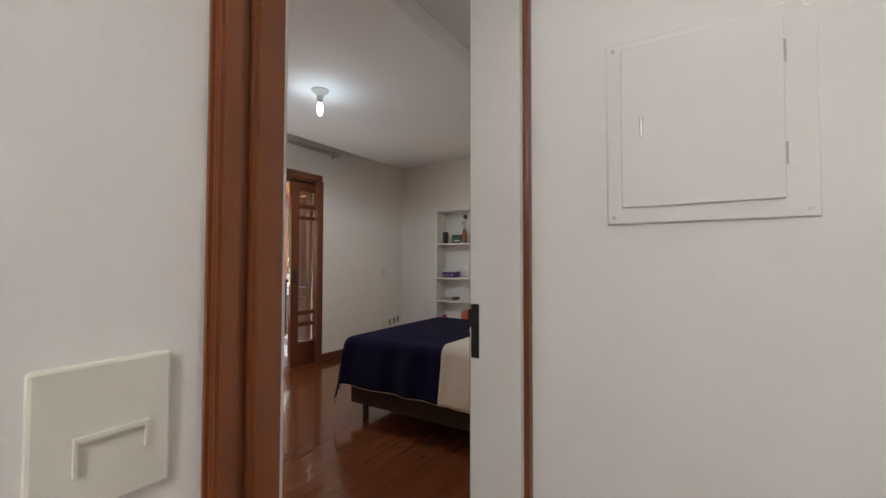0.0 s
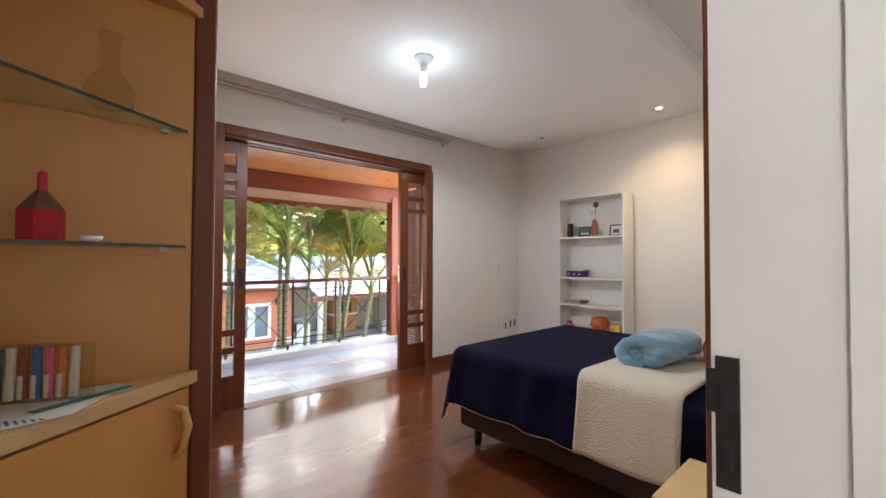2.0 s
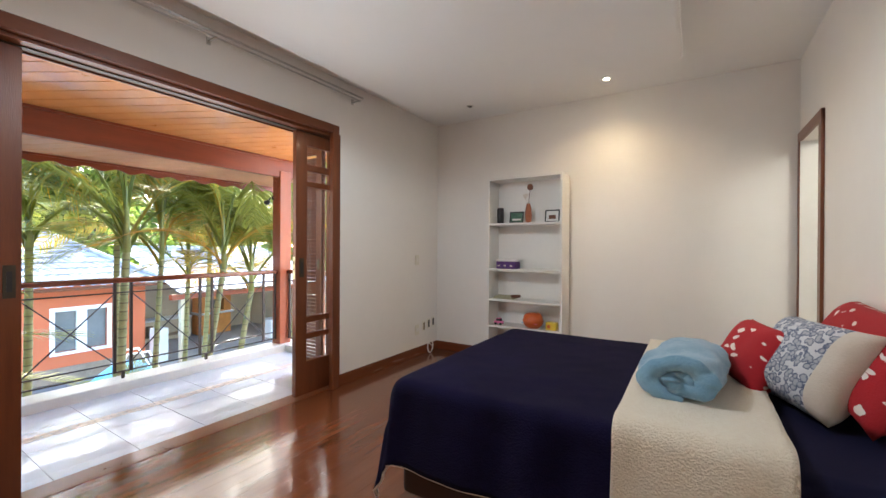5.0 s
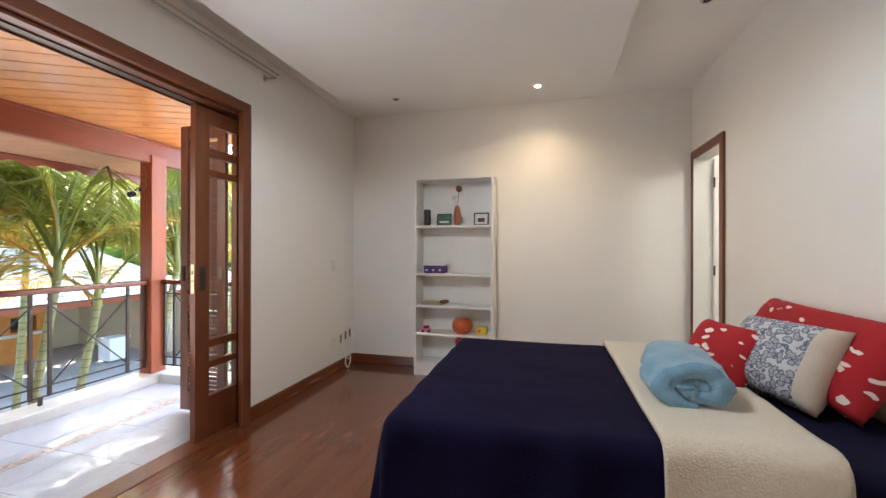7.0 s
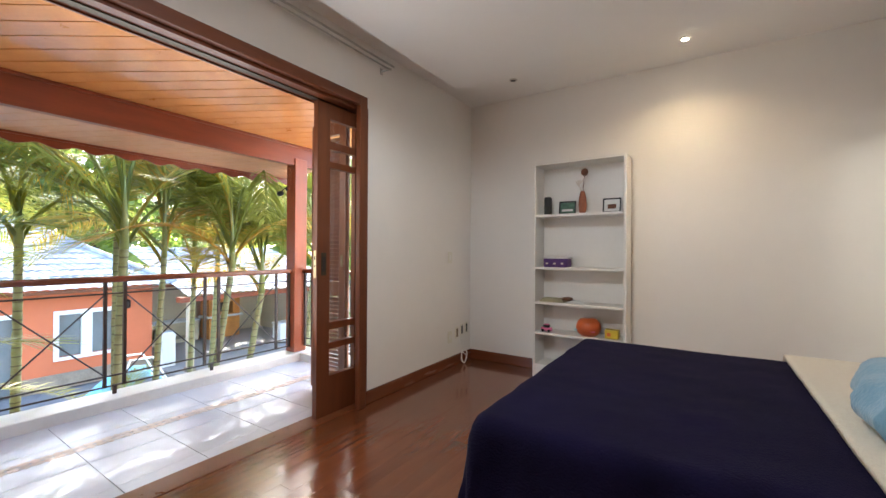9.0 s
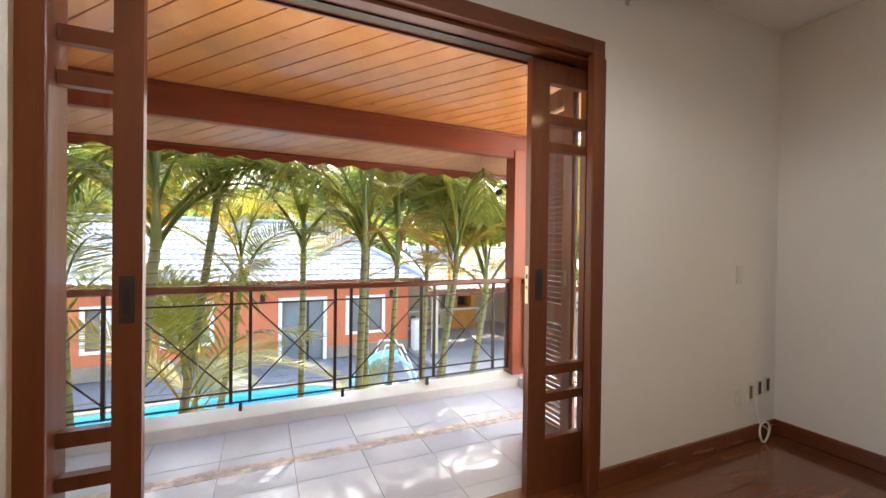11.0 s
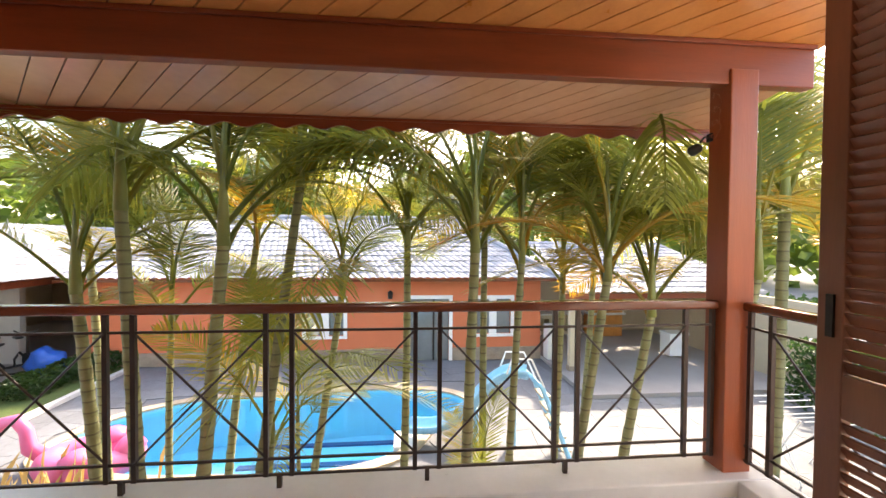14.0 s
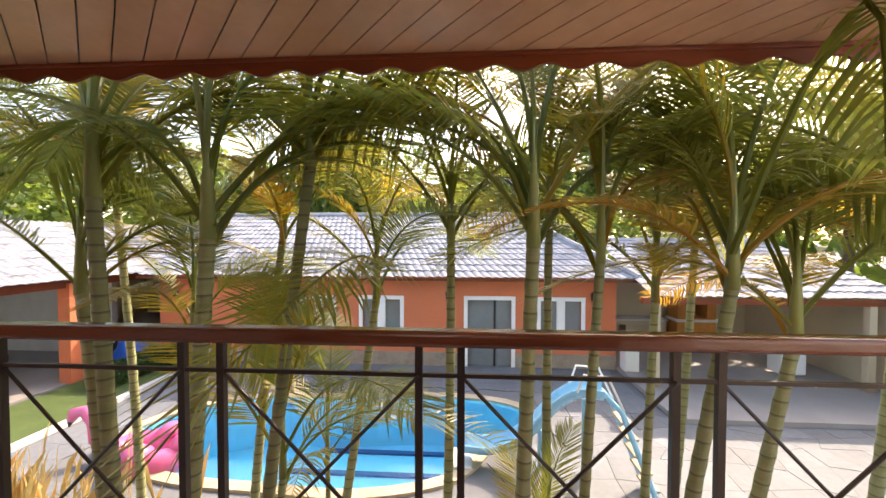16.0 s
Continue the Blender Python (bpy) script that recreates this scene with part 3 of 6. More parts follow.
# scalloped valance board
bm = bmesh.new()
n, P = 700, 0.25
top, bot, back, bback = [], [], [], []
for i in range(n + 1):
    y = -2.4 + 7.12 * i / n
    z = 2.037 + 0.016 * math.sin(2 * math.pi * y / P)
    zt = roof_z(-6.27) + 0.012
    top.append(bm.verts.new((-6.266, y, zt))); bot.append(bm.verts.new((-6.266, y, z)))
    back.append(bm.verts.new((-6.288, y, zt))); bback.append(bm.verts.new((-6.288, y, z)))
for i in range(n):
    bm.faces.new((top[i], bot[i], bot[i + 1], top[i + 1]))
    bm.faces.new((back[i + 1], bback[i + 1], bback[i], back[i]))
    bm.faces.new((bot[i], bback[i], bback[i + 1], bot[i + 1]))
valance = thing("scalloped_valance", (-6.277, 1.2, 2.04), "brown scalloped wooden valance along the eave", "valance")
part("board", bm, BEAM_WOOD, valance)
part("batten", box(-6.265, -6.250, -2.4, 4.72, 2.086, 2.105, 0.003), BEAM_WOOD, valance)

# posts
post = thing("balcony_post", (-5.53, 4.28, -0.034), "square red varnished wooden post on the balcony corner", "post")
part("shaft", box(-5.605, -5.455, 4.178, 4.335, 0.02, 2.19, 0.006), POST_WOOD, post)
part("foot", box(-5.612, -5.448, 4.171, 4.342, -0.034, 0.02, 0.006), COPING, post, "pale stone foot block")


spot = thing("outdoor_spotlight", (-5.60, 4.16, 1.79), "small black garden spotlight clamped to the post", "spotlight")
part("head", tube([(-5.60, 4.125, 1.815), (-5.61, 4.125, 1.812), (-5.65, 4.115, 1.80), (-5.658, 4.115, 1.798)], [0.014, 0.026, 0.032, 0.027], 14), BLACK, spot, "", True)
part("bracket", tube([(-5.59, 4.178, 1.86), (-5.59, 4.14, 1.865), (-5.61, 4.128, 1.836)], 0.006, 6), DARK_METAL, spot)
part("clamp", box(-5.61, -5.57, 4.166, 4.178, 1.84, 1.885, 0.003), DARK_METAL, spot)
wire = [(-5.565, 4.165 + 0.01 * math.sin(k * 0.4), 2.10)  for k in range(2)]
wire += [(-5.53 - 0.03 * math.cos(0.5 * k), 4.163 - 0.012 * math.sin(0.9 * k) ** 2, 2.07 - 0.0055 * k + 0.028 * math.sin(0.5 * k)) for k in range(40)]
whole("loose_cable", tube(wire + [(-5.59, 4.168, 1.87)], 0.0028, 5), CLAY, "thin brown cable curling down the post", "cable", "", True)


def railing_bay(rail, y0, y1, x=-5.53):
    """One X-braced bay between two balusters."""
    for y in (y0, y1):
        part("baluster", box(x - 0.011, x + 0.011, y - 0.011, y + 0.011, 0.115, 0.925), IRON, rail)
    part("brace", tube([(x, y0, 0.835), (x, y1, 0.205)], 0.006, 6), IRON, rail)
    part("brace", tube([(x + 0.012, y0, 0.205), (x + 0.012, y1, 0.835)], 0.006, 6), IRON, rail)
rail = thing("balcony_railing", (-5.53, 1.5, 0.058), "dark iron balcony railing with crossed bars and wooden handrail", "railing")
part("handrail", box(-5.565, -5.495, -2.2, 4.178, 0.922, 0.970, 0.014, 3), RAIL_WOOD, rail, "varnished red wooden handrail")
for z in (0.835, 0.201, 0.122):
    part("rail_bar", box(-5.536, -5.524, -2.2, 4.178, z - 0.006, z + 0.006), IRON, rail)
for k in range(-5, 4):
    y0 = 1.21 + 0.730 * k
    railing_bay(rail, y0, y0 + 0.606)
    part("rail_foot", box(-5.541, -5.519, y0 - 0.072, y0 - 0.050, 0.056, 0.122), IRON, rail)
part("baluster", box(-5.541, -5.519, 4.150, 4.172, 0.115, 0.925), IRON, rail)
side = thing("side_railing", (-4.75, 4.30, 0.058), "short dark iron side railing with wooden handrail", "railing")
part("handrail", box(-5.455, -4.03, 4.265, 4.335, 0.922, 0.970, 0.014, 3), RAIL_WOOD, side, "varnished red wooden handrail")
for z in (0.835, 0.201, 0.122):
    part("rail_bar", box(-5.455, -4.03, 4.294, 4.306, z - 0.006, z + 0.006), IRON, side)
for x in (-5.43, -5.31, -4.70, -4.58, -4.06):
    part("baluster", box(x - 0.011, x + 0.011, 4.289, 4.311, 0.115, 0.925), IRON, side)
for a, b in ((-5.31, -4.70), (-4.58, -4.06)):
    part("brace", tube([(a, 4.30, 0.835), (b, 4.30, 0.205)], 0.006, 6), IRON, side)
    part("brace", tube([(a, 4.312, 0.205), (b, 4.312, 0.835)], 0.006, 6), IRON, side)

# louvred shutter folded out on the balcony
shutter = thing("louvred_shutter", (-4.35, 3.7, 0.0), "open louvred wooden shutter beside the balcony door", "shutter")
part("stile", box(-4.20, -4.13, 3.685, 3.72, 0.0, 2.25, 0.004), SHUTTER_WOOD, shutter)
part("stile", box(-4.56, -4.49, 3.685, 3.72, 0.0, 2.25, 0.004), SHUTTER_WOOD, shutter)
for z0, z1 in ((0.0, 0.14), (0.80, 0.92), (2.14, 2.25)):
    part("rail", box(-4.49, -4.20, 3.687, 3.718, z0, z1), SHUTTER_WOOD, shutter)
slat = mesh_of("slat", box(-0.148, 0.148, -0.019, 0.019, -0.003, 0.003), SHUTTER_WOOD)
for z0, z1 in ((0.14, 0.80), (0.92, 2.14)):
    z = z0 + 0.02
    while z < z1 - 0.01:
        ob = new("slat", slat)
        ob.parent, ob.matrix_parent_inverse = shutter, Matrix.Translation((4.35, -3.7, 0))
        ob.matrix_basis = pose(-4.345, 3.702, z, -56, 0, 0)
        z += 0.034
part("fold_stile", box(-4.125, -4.05, 3.60, 3.632, 0.0, 2.25, 0.004), SHUTTER_WOOD, shutter)
part("hinge", box(-4.10, -4.075, 3.594, 3.60, 1.05, 1.14), BRASS, shutter, "brass hinge")
part("bolt", box(-4.53, -4.51, 3.677, 3.686, 1.02, 1.14), DARK_METAL, shutter)

# ---- bedroom things ----
def cell_print(name, base, ink, scale, stretch, thresh, width, kind):
    """Printed cotton: blotches or rosettes in a second colour."""
    m = mat(name, base, tuple(v * 0.9 for v in base), 0.9, 8, 0.15, 150)
    n, li = m.node_tree.nodes, m.node_tree.links
    b = n["Principled BSDF"]
    old = b.inputs["Base Color"].links[0].from_socket
    co, mp, vo = n.new("ShaderNodeTexCoord"), n.new("ShaderNodeMapping"), n.new("ShaderNodeTexVoronoi")
    nz, ad = n.new("ShaderNodeTexNoise"), n.new("ShaderNodeVectorMath")
    nz.inputs["Scale"].default_value = scale * 1.4
    ad.operation = "MULTIPLY_ADD"
    ad.inputs[1].default_value = (0.55 / scale,) * 3
    li.new(co.outputs["Object"], nz.inputs["Vector"])
    li.new(nz.outputs["Color"], ad.inputs[0])
    li.new(co.outputs["Object"], ad.inputs[2])
    mp.inputs["Scale"].default_value = stretch
    mp.inputs["Rotation"].default_value = (0.3, 0.5, 0.4)
    li.new(ad.outputs[0], mp.inputs["Vector"])
    li.new(mp.outputs[0], vo.inputs["Vector"])
    vo.inputs["Scale"].default_value = scale
    cr = n.new("ShaderNodeValToRGB")
    e = cr.color_ramp.elements
    if kind == "ring":
        e[0].position, e[0].color = 0.0, (0.35, 0.35, 0.35, 1)
        e[1].position, e[1].color = thresh, (1, 1, 1, 1)
        k = e.new(thresh + width)
        k.color = (0, 0, 0, 1)
        k0 = e.new(thresh * 0.55)
        k0.color = (0.35, 0.35, 0.35, 1)
    else:
        e[0].position, e[0].color = thresh, (1, 1, 1, 1)
        e[1].position, e[1].color = thresh + width, (0, 0, 0, 1)
    li.new(vo.outputs["Distance"], cr.inputs["Fac"])
    mx = n.new("ShaderNodeMix")
    mx.data_type = "RGBA"
    li.new(cr.outputs["Color"], mx.inputs["Factor"])
    li.new(old, mx.inputs["A"])
    mx.inputs["B"].default_value = (*ink, 1)
    li.new(mx.outputs["Result"], b.inputs["Base Color"])
    return m
RED_PRINT = cell_print("red_cotton_with_white_figures", (0.40, 0.012, 0.02), (0.80, 0.70, 0.66), 10, (0.9, 2.3, 1.0), 0.24, 0.02, "blot")
LEOPARD = cell_print("blue_leopard_cotton", (0.58, 0.59, 0.62), (0.045, 0.07, 0.15), 46, (1, 1, 1), 0.56, 0.06, "ring")

BX0, BX1, BY0, BY1, BT = -2.31, -0.47, 2.53, 3.92, 0.645
bed = thing("bed", (-1.4, 3.2, 0), "low double bed with dark brown base and navy sheet", "bed")
part("base", box(BX0 + 0.02, BX1, BY0 + 0.02, BY1 - 0.02, 0.12, 0.37, 0.025, 3), BASE_FABRIC, bed)
part("mattress", box(BX0, BX1, BY0, BY1, 0.372, BT - 0.012, 0.05, 4), NAVY_SHEET, bed, "mattress under a navy fitted sheet", True)
for x in (BX0 + 0.12, BX1 - 0.12):
    for y in (BY0 + 0.10, BY1 - 0.10):
        part("leg", lathe([(0.022, 0), (0.026, 0.01), (0.026, 0.11), (0.03, 0.122)], (x, y, 0), 12), BLACK, bed)


def draped(x0, x1, y0, y1, top, over, step, edges, amp, seed, thick=0.0, lift=0.0):
    """A cloth over a box: inside it lies on top, outside it hangs with folds. edges: box it lies on."""
    ex0, ex1, ey0, ey1 = edges
    bm = bmesh.new()
    nx, ny = max(2, int((x1 - x0) / step)), max(2, int((y1 - y0) / step))
    grid = []
    for i in range(nx + 1):
        row = []
        for j in range(ny + 1):
            a, b = x0 + (x1 - x0) * i / nx, y0 + (y1 - y0) * j / ny
            dx = min(a - ex0, 0) + max(a - ex1, 0)
            dy = min(b - ey0, 0) + max(b - ey1, 0)
            d = math.hypot(dx, dy)
            px, py = min(max(a, ex0), ex1), min(max(b, ey0), ey1)
            wob = noise.noise(Vector((a * 3 + seed, b * 3, 0))) * 0.010 + noise.noise(Vector((a * 11, b * 11 + seed, 3))) * 0.003
            if d > 0:
                ux, uy = dx / d, dy / d
                s = a if abs(dy) > abs(dx) else b
                fold = amp * min(1, d / 0.16) * (math.sin(s * 19 + seed) + 0.6 * math.sin(s * 31 + 2 * seed + 1.3 * math.sin(s * 5)))
                r = 0.045
                if d < r * 1.57:
                    an = d / r
                    out, down = r * math.sin(an), r * (1 - math.cos(an))
                else:
                    out, down = r, r + (d - r * 1.57)
                out += 0.17 * max(0, d - 0.06) + fold + 0.004
                p = (px + ux * out, py + uy * out, top - down + wob * 0.4)
            else:
                p = (px, py, top + wob + lift)
            row.append(bm.verts.new(p))
        grid.append(row)
    for i in range(nx):
        for j in range(ny):
            bm.faces.new((grid[i][j], grid[i + 1][j], grid[i + 1][j + 1], grid[i][j + 1]))
    hem = [v.co.copy() for v in grid[0]]
    rim = [r[0].co.copy() for r in grid]
    if thick:
        bm.normal_update()
        geo = bmesh.ops.solidify(bm, geom=bm.faces[:], thickness=-thick)
    return bm, rim, hem


E_ = (BX0 - 0.005 + 0.04, BX1, BY0 + 0.035, BY1 - 0.035)
bm, rim, hem = draped(BX0 - 0.38, -1.34, BY0 - 0.34, BY1 + 0.33, BT + 0.002, 0, 0.022, E_, 0.011, 1.7, 0.008)
blanket = thing("navy_blanket", (-1.85, 3.2, BT), "navy fleece blanket spread over the foot of the bed", "blanket")
part("cloth", bm, NAVY, blanket, "", True)
part("piping", tube(rim[::2], 0.007, 6), PRINT_WHITE, blanket, "pale hem piping")
part("piping", tube(hem[::2], 0.007, 6), PRINT_WHITE, blanket, "pale hem piping")
E2 = (-3.0, BX1, BY0 + 0.03, BY1 - 0.03)
bm, rim, hem = draped(-1.375, -0.90, BY0 - 0.36, BY1 + 0.2, BT + 0.022, 0, 0.02, E2, 0.006, 4.1, 0.022)
throw = thing("sherpa_throw", (-1.18, 3.2, BT), "cream sherpa throw folded across the bed", "throw")
part("cloth", bm, SHERPA, throw, "", True)
part("hem", tube([v + Vector((0, 0, 0.002)) for v in rim], 0.012, 8), SHERPA, throw, "thick rounded hem", True)


def cushion(name, w, h, t, m, material, label, pinch=0.06, band=None):
    """A stuffed pillow: w by h, t thick, corners drawn out."""
    bm = bmesh.new()
    n = 22
    sides = []
    for s in (1, -1):
        g = []
        for i in range(n + 1):
            row = []
            for j in range(n + 1):
                u, v = 2 * i / n - 1, 2 * j / n - 1
                k = 1 - pinch * (1 - u * u) * (v * v) - 0.0
                k2 = 1 - pinch * (1 - v * v) * (u * u)
                th = (max(0, (1 - u ** 4) * (1 - v ** 4))) ** 0.55
                wr = 0.006 * noise.noise(Vector((u * 2.2, v * 2.2, s * 3 + w * 9)))
                row.append(bm.verts.new((u * w / 2 * k2, v * h / 2 * k, s * (t / 2 * th + wr * th))))
            g.append(row)
        for i in range(n):
            for j in range(n):
                f = (g[i][j], g[i + 1][j], g[i + 1][j + 1], g[i][j + 1])
                fc = bm.faces.new(f if s > 0 else f[::-1])
                if band and i >= n * 0.84:
                    fc.material_index = 1
    bmesh.ops.remove_doubles(bm, verts=bm.verts[:], dist=0.0006)
    ob = whole(name, bm, material, label, "pillow", "pillows on the bed", True)
    if band:
        ob.data.materials.append(band)
    ob.matrix_world = m
    return ob
def leaning(x, y, z, lean, turn):
    """Width along the bed head, top leaning back by lean degrees, turned about the vertical."""
    a, up = radians(lean), Matrix.Rotation(radians(turn), 4, "Z")
    cols = Matrix(((0, math.sin(a), -math.cos(a), 0), (-1, 0, 0, 0), (0, math.cos(a), math.sin(a), 0), (0, 0, 0, 1)))
    return Matrix.Translation((x, y, z)) @ up @ cols
cushion("red_pillow", 1.02, 0.40, 0.19, leaning(-0.57, 3.34, 0.835, 32, 0), RED_PRINT, "long red pillow with white figures leaning on the wall")
cushion("leopard_pillow", 0.43, 0.36, 0.21, leaning(-0.765, 3.15, 0.81, 30, 24), LEOPARD, "blue leopard print pillow with an off-white border", 0.06, LINEN)
cushion("small_red_pillow", 0.40, 0.30, 0.16, leaning(-0.92, 3.31, 0.79, 32, 18), RED_PRINT, "small red cushion with white figures")
# rolled blanket: one thick sheet wound into a flattened roll
bm = bmesh.new()
NS, NY = 150, 26
WIND = 2 * math.pi * 1.55
rows_ = []
for j in range(NY + 1):
    f = j / NY
    y = -0.235 + 0.47 * f
    swell = 0.80 + 0.20 * math.sin(math.pi * (0.12 + 0.78 * f)) ** 0.6
    row = []
    for side in (1, -1):
        seq = range(NS + 1) if side > 0 else range(NS, -1, -1)
        for k in seq:
            an = WIND * k / NS
            rr = max(0.003, 0.004 + 0.0099 * an + side * 0.0295)
            wr = 1 + 0.15 * noise.noise(Vector((math.cos(an) * 1.6, f * 3.2, math.sin(an) * 1.6 + 4))) + 0.05 * noise.noise(Vector((math.cos(an) * 4, f * 9, math.sin(an) * 4)))
            inner = 1 - k / NS
            yy = y + (0.014 * inner + 0.016 * noise.noise(Vector((an * 1.3, 2, 0)))) * (1 - 2 * f)
            row.append(bm.verts.new((rr * 1.48 * math.cos(an + 1.25) * wr * swell, yy, max(-0.092, rr * 0.98 * math.sin(an + 1.25) * wr * swell))))
    rows_.append(row)
nr = len(rows_[0])
for r0, r1 in zip(rows_, rows_[1:]):
    for k in range(nr):
        bm.faces.new((r0[k], r0[(k + 1) % nr], r1[(k + 1) % nr], r1[k]))
for row, flip in ((rows_[0], True), (rows_[-1], False)):
    for k in range(NS):
        q = (row[k], row[k + 1], row[nr - 2 - k], row[nr - 1 - k])
        bm.faces.new(q if flip else q[::-1])
bmesh.ops.recalc_face_normals(bm, faces=bm.faces[:])
roll = thing("rolled_blanket", (-1.155, 3.04, 0.667), "rolled blue plush blanket on the sherpa throw", "blanket")
roll.rotation_euler = (0, 0, radians(-6))
part("roll", bm, BLUE_PLUSH, roll, "", True).matrix_parent_inverse = Matrix.Translation((0, 0, 0.094))
part("inner_fold", tube([(0.012, -0.222, -0.004), (0.016, -0.214, 0.0), (0.014, 0.0, 0.0), (0.012, 0.21, 0.0)], [0.020, 0.032, 0.036, 0.028], 12), BLUE_PLUSH, roll, "", True).matrix_parent_inverse = Matrix.Translation((0, 0, 0.094))

# bedside table by the bed head
nt = thing("nightstand", (-0.63, 2.17, 0), "small pale wooden nightstand beside the bed", "nightstand")
part("top", box(-0.83, -0.465, 1.985, 2.355, 0.475, 0.50, 0.004), CAB_LIGHT, nt)
part("side_panel", box(-0.825, -0.47, 1.99, 2.01, 0, 0.475), CAB_WOOD, nt)
part("side_panel", box(-0.825, -0.47, 2.33, 2.35, 0, 0.475), CAB_WOOD, nt)
part("drawer_front", box(-0.832, -0.812, 2.012, 2.328, 0.27, 0.465, 0.004), CAB_WOOD, nt)
part("shelf", box(-0.82, -0.47, 2.01, 2.33, 0.10, 0.12), CAB_WOOD, nt)

# bookcase
K0, K1, KY0, KY1 = -3.045, -2.238, 5.0, 5.258
bk = thing("bookcase", (-2.65, 5.13, 0), "tall white bookcase, partly filled, against the far wall", "bookcase")
part("side_panel", box(K0, K0 + 0.022, KY0, KY1, 0, 2.0, 0.002), WHITE, bk)
part("side_panel", box(K1 - 0.022, K1, KY0, KY1, 0, 2.0, 0.002), WHITE, bk)
part("top_panel", box(K0 + 0.022, K1 - 0.022, KY0, KY1, 1.978, 2.0, 0.002), WHITE, bk)
part("back_panel", box(K0 + 0.022, K1 - 0.022, KY1 - 0.006, KY1 - 0.001, 0.05, 1.978), WHITE, bk)
for z in (1.519, 1.033, 0.71, 0.428, 0.13):
    part("shelf", box(K0 + 0.022, K1 - 0.022, KY0 + 0.006, KY1 - 0.006, z - 0.022, z, 0.002), WHITE, bk)
part("plinth", box(K0 + 0.022, K1 - 0.022, KY0 + 0.012, KY0 + 0.03, 0, 0.108), WHITE, bk)
whole("speaker", lathe([(0.030, 0), (0.036, 0.006), (0.036, 0.158), (0.03, 0.168), (0.012, 0.170)], (-2.935, 5.10, 1.519), 24), BLACK, "black cylindrical portable speaker on the top shelf", "speaker", "", True)


def photo_frame(x, y, z, w, h, tilt, label, border, art):
    fr = thing("picture_frame", (x, y, z), label, "picture frame")
    fr.rotation_euler = (radians(tilt), 0, 0)
    b = 0.012
    for d in ((-w / 2, w / 2, 0, 0.014, 0, b), (-w / 2, w / 2, 0, 0.014, h - b, h), (-w / 2, -w / 2 + b, 0, 0.014, b, h - b), (w / 2 - b, w / 2, 0, 0.014, b, h - b)):
        ob = part("frame", box(*d, 0.002), border, fr)
        ob.matrix_parent_inverse = Matrix.Identity(4)
    for nm, d, mt in art:
        ob = part(nm, boxes(d), mt, fr)
        ob.matrix_parent_inverse = Matrix.Identity(4)
    return fr
GREEN_ART = mat("green_picture", (0.10, 0.22, 0.15), (0.03, 0.07, 0.05), 0.6, 30)
photo_frame(-2.76, 5.11, 1.521, 0.155, 0.125, -9, "small dark frame with a green picture", BLACK, (("picture", (-0.066, 0.066, 0.008, 0.011, 0.012, 0.113), GREEN_ART), ("text_bar", (-0.05, 0.05, 0.0065, 0.008, 0.03, 0.05), PAPER)))
photo_frame(-2.375, 5.11, 1.521, 0.15, 0.13, -9, "small dark frame with a round figure on paper", BLACK, (("picture", (-0.063, 0.063, 0.008, 0.011, 0.012, 0.118), PAPER), ("figure", (-0.035, 0.035, 0.0065, 0.008, 0.035, 0.075), BROWN_DRY)))
vs = thing("bud_vase", (-2.615, 5.09, 1.519), "slim terracotta bud vase with dried stems", "vase")
part("body", lathe([(0.020, 0), (0.031, 0.02), (0.036, 0.08), (0.030, 0.15), (0.019, 0.195), (0.017, 0.20)], (-2.615, 5.09, 1.519), 20), CLAY, vs, "", True)
stem = part("stem", tube([(-2.615, 5.09, 1.70), (-2.605, 5.088, 1.80), (-2.597, 5.085, 1.865)], 0.003, 6), BROWN_DRY, vs)
part("seed_head", lathe([(0.006, 0), (0.027, 0.014), (0.032, 0.035), (0.024, 0.06), (0.006, 0.068)], (-2.597, 5.085, 1.855), 14), BROWN_DRY, stem, "", True)
stem2 = part("stem", tube([(-2.617, 5.09, 1.70), (-2.64, 5.09, 1.76), (-2.66, 5.088, 1.80)], 0.003, 6), LINEN, vs)
for k in range(6):
    part("dried_petal", tube([(-2.645, 5.09, 1.765 + 0.004 * k), (-2.665 + 0.012 * k, 5.085, 1.80 + 0.012 * (k % 3)), (-2.675 + 0.014 * k, 5.08, 1.82 + 0.012 * (k % 2))], [0.004, 0.006, 0.001], 5), LINEN, stem2)
bs = thing("fabric_basket", (-2.85, 5.1, 1.033), "purple patterned fabric basket with pale rim", "basket")
part("body", box(-2.955, -2.735, 5.03, 5.18, 1.033, 1.115, 0.012, 3), PURPLE, bs, "", True)
part("rim", box(-2.96, -2.73, 5.025, 5.185, 1.112, 1.128, 0.005), PAPER, bs, "pale rim")
for x in (-2.92, -2.85, -2.78):
    part("printed_figure", boxes((x - 0.012, x + 0.012, 5.0265, 5.0285, 1.06, 1.075)), LINEN, bs)
bm = bmesh.new()
for i in range(3):
    quad_box(bm, -2.995 + 0.01 * i, -2.76 - 0.012 * i, 5.03 + 0.008 * i, 5.16, 0.711 + 0.011 * i, 0.721 + 0.011 * i)
bmesh.ops.bevel(bm, geom=bm.edges[:], offset=0.004, segments=2, affect="EDGES")
ck = thing("folded_cloth", (-2.88, 5.1, 0.71), "folded beige cloth with a brown rolled end", "cloth")
part("folds", bm, mat("olive_beige_cloth", (0.46, 0.41, 0.27), (0.34, 0.31, 0.20), 0.9, 25, 0.2, 120), ck)
part("roll", tube([(-2.775, 5.03, 0.748), (-2.735, 5.07, 0.745), (-2.72, 5.13, 0.742)], [0.014, 0.02, 0.014], 10), BROWN_DRY, ck, "brown rolled end", True)
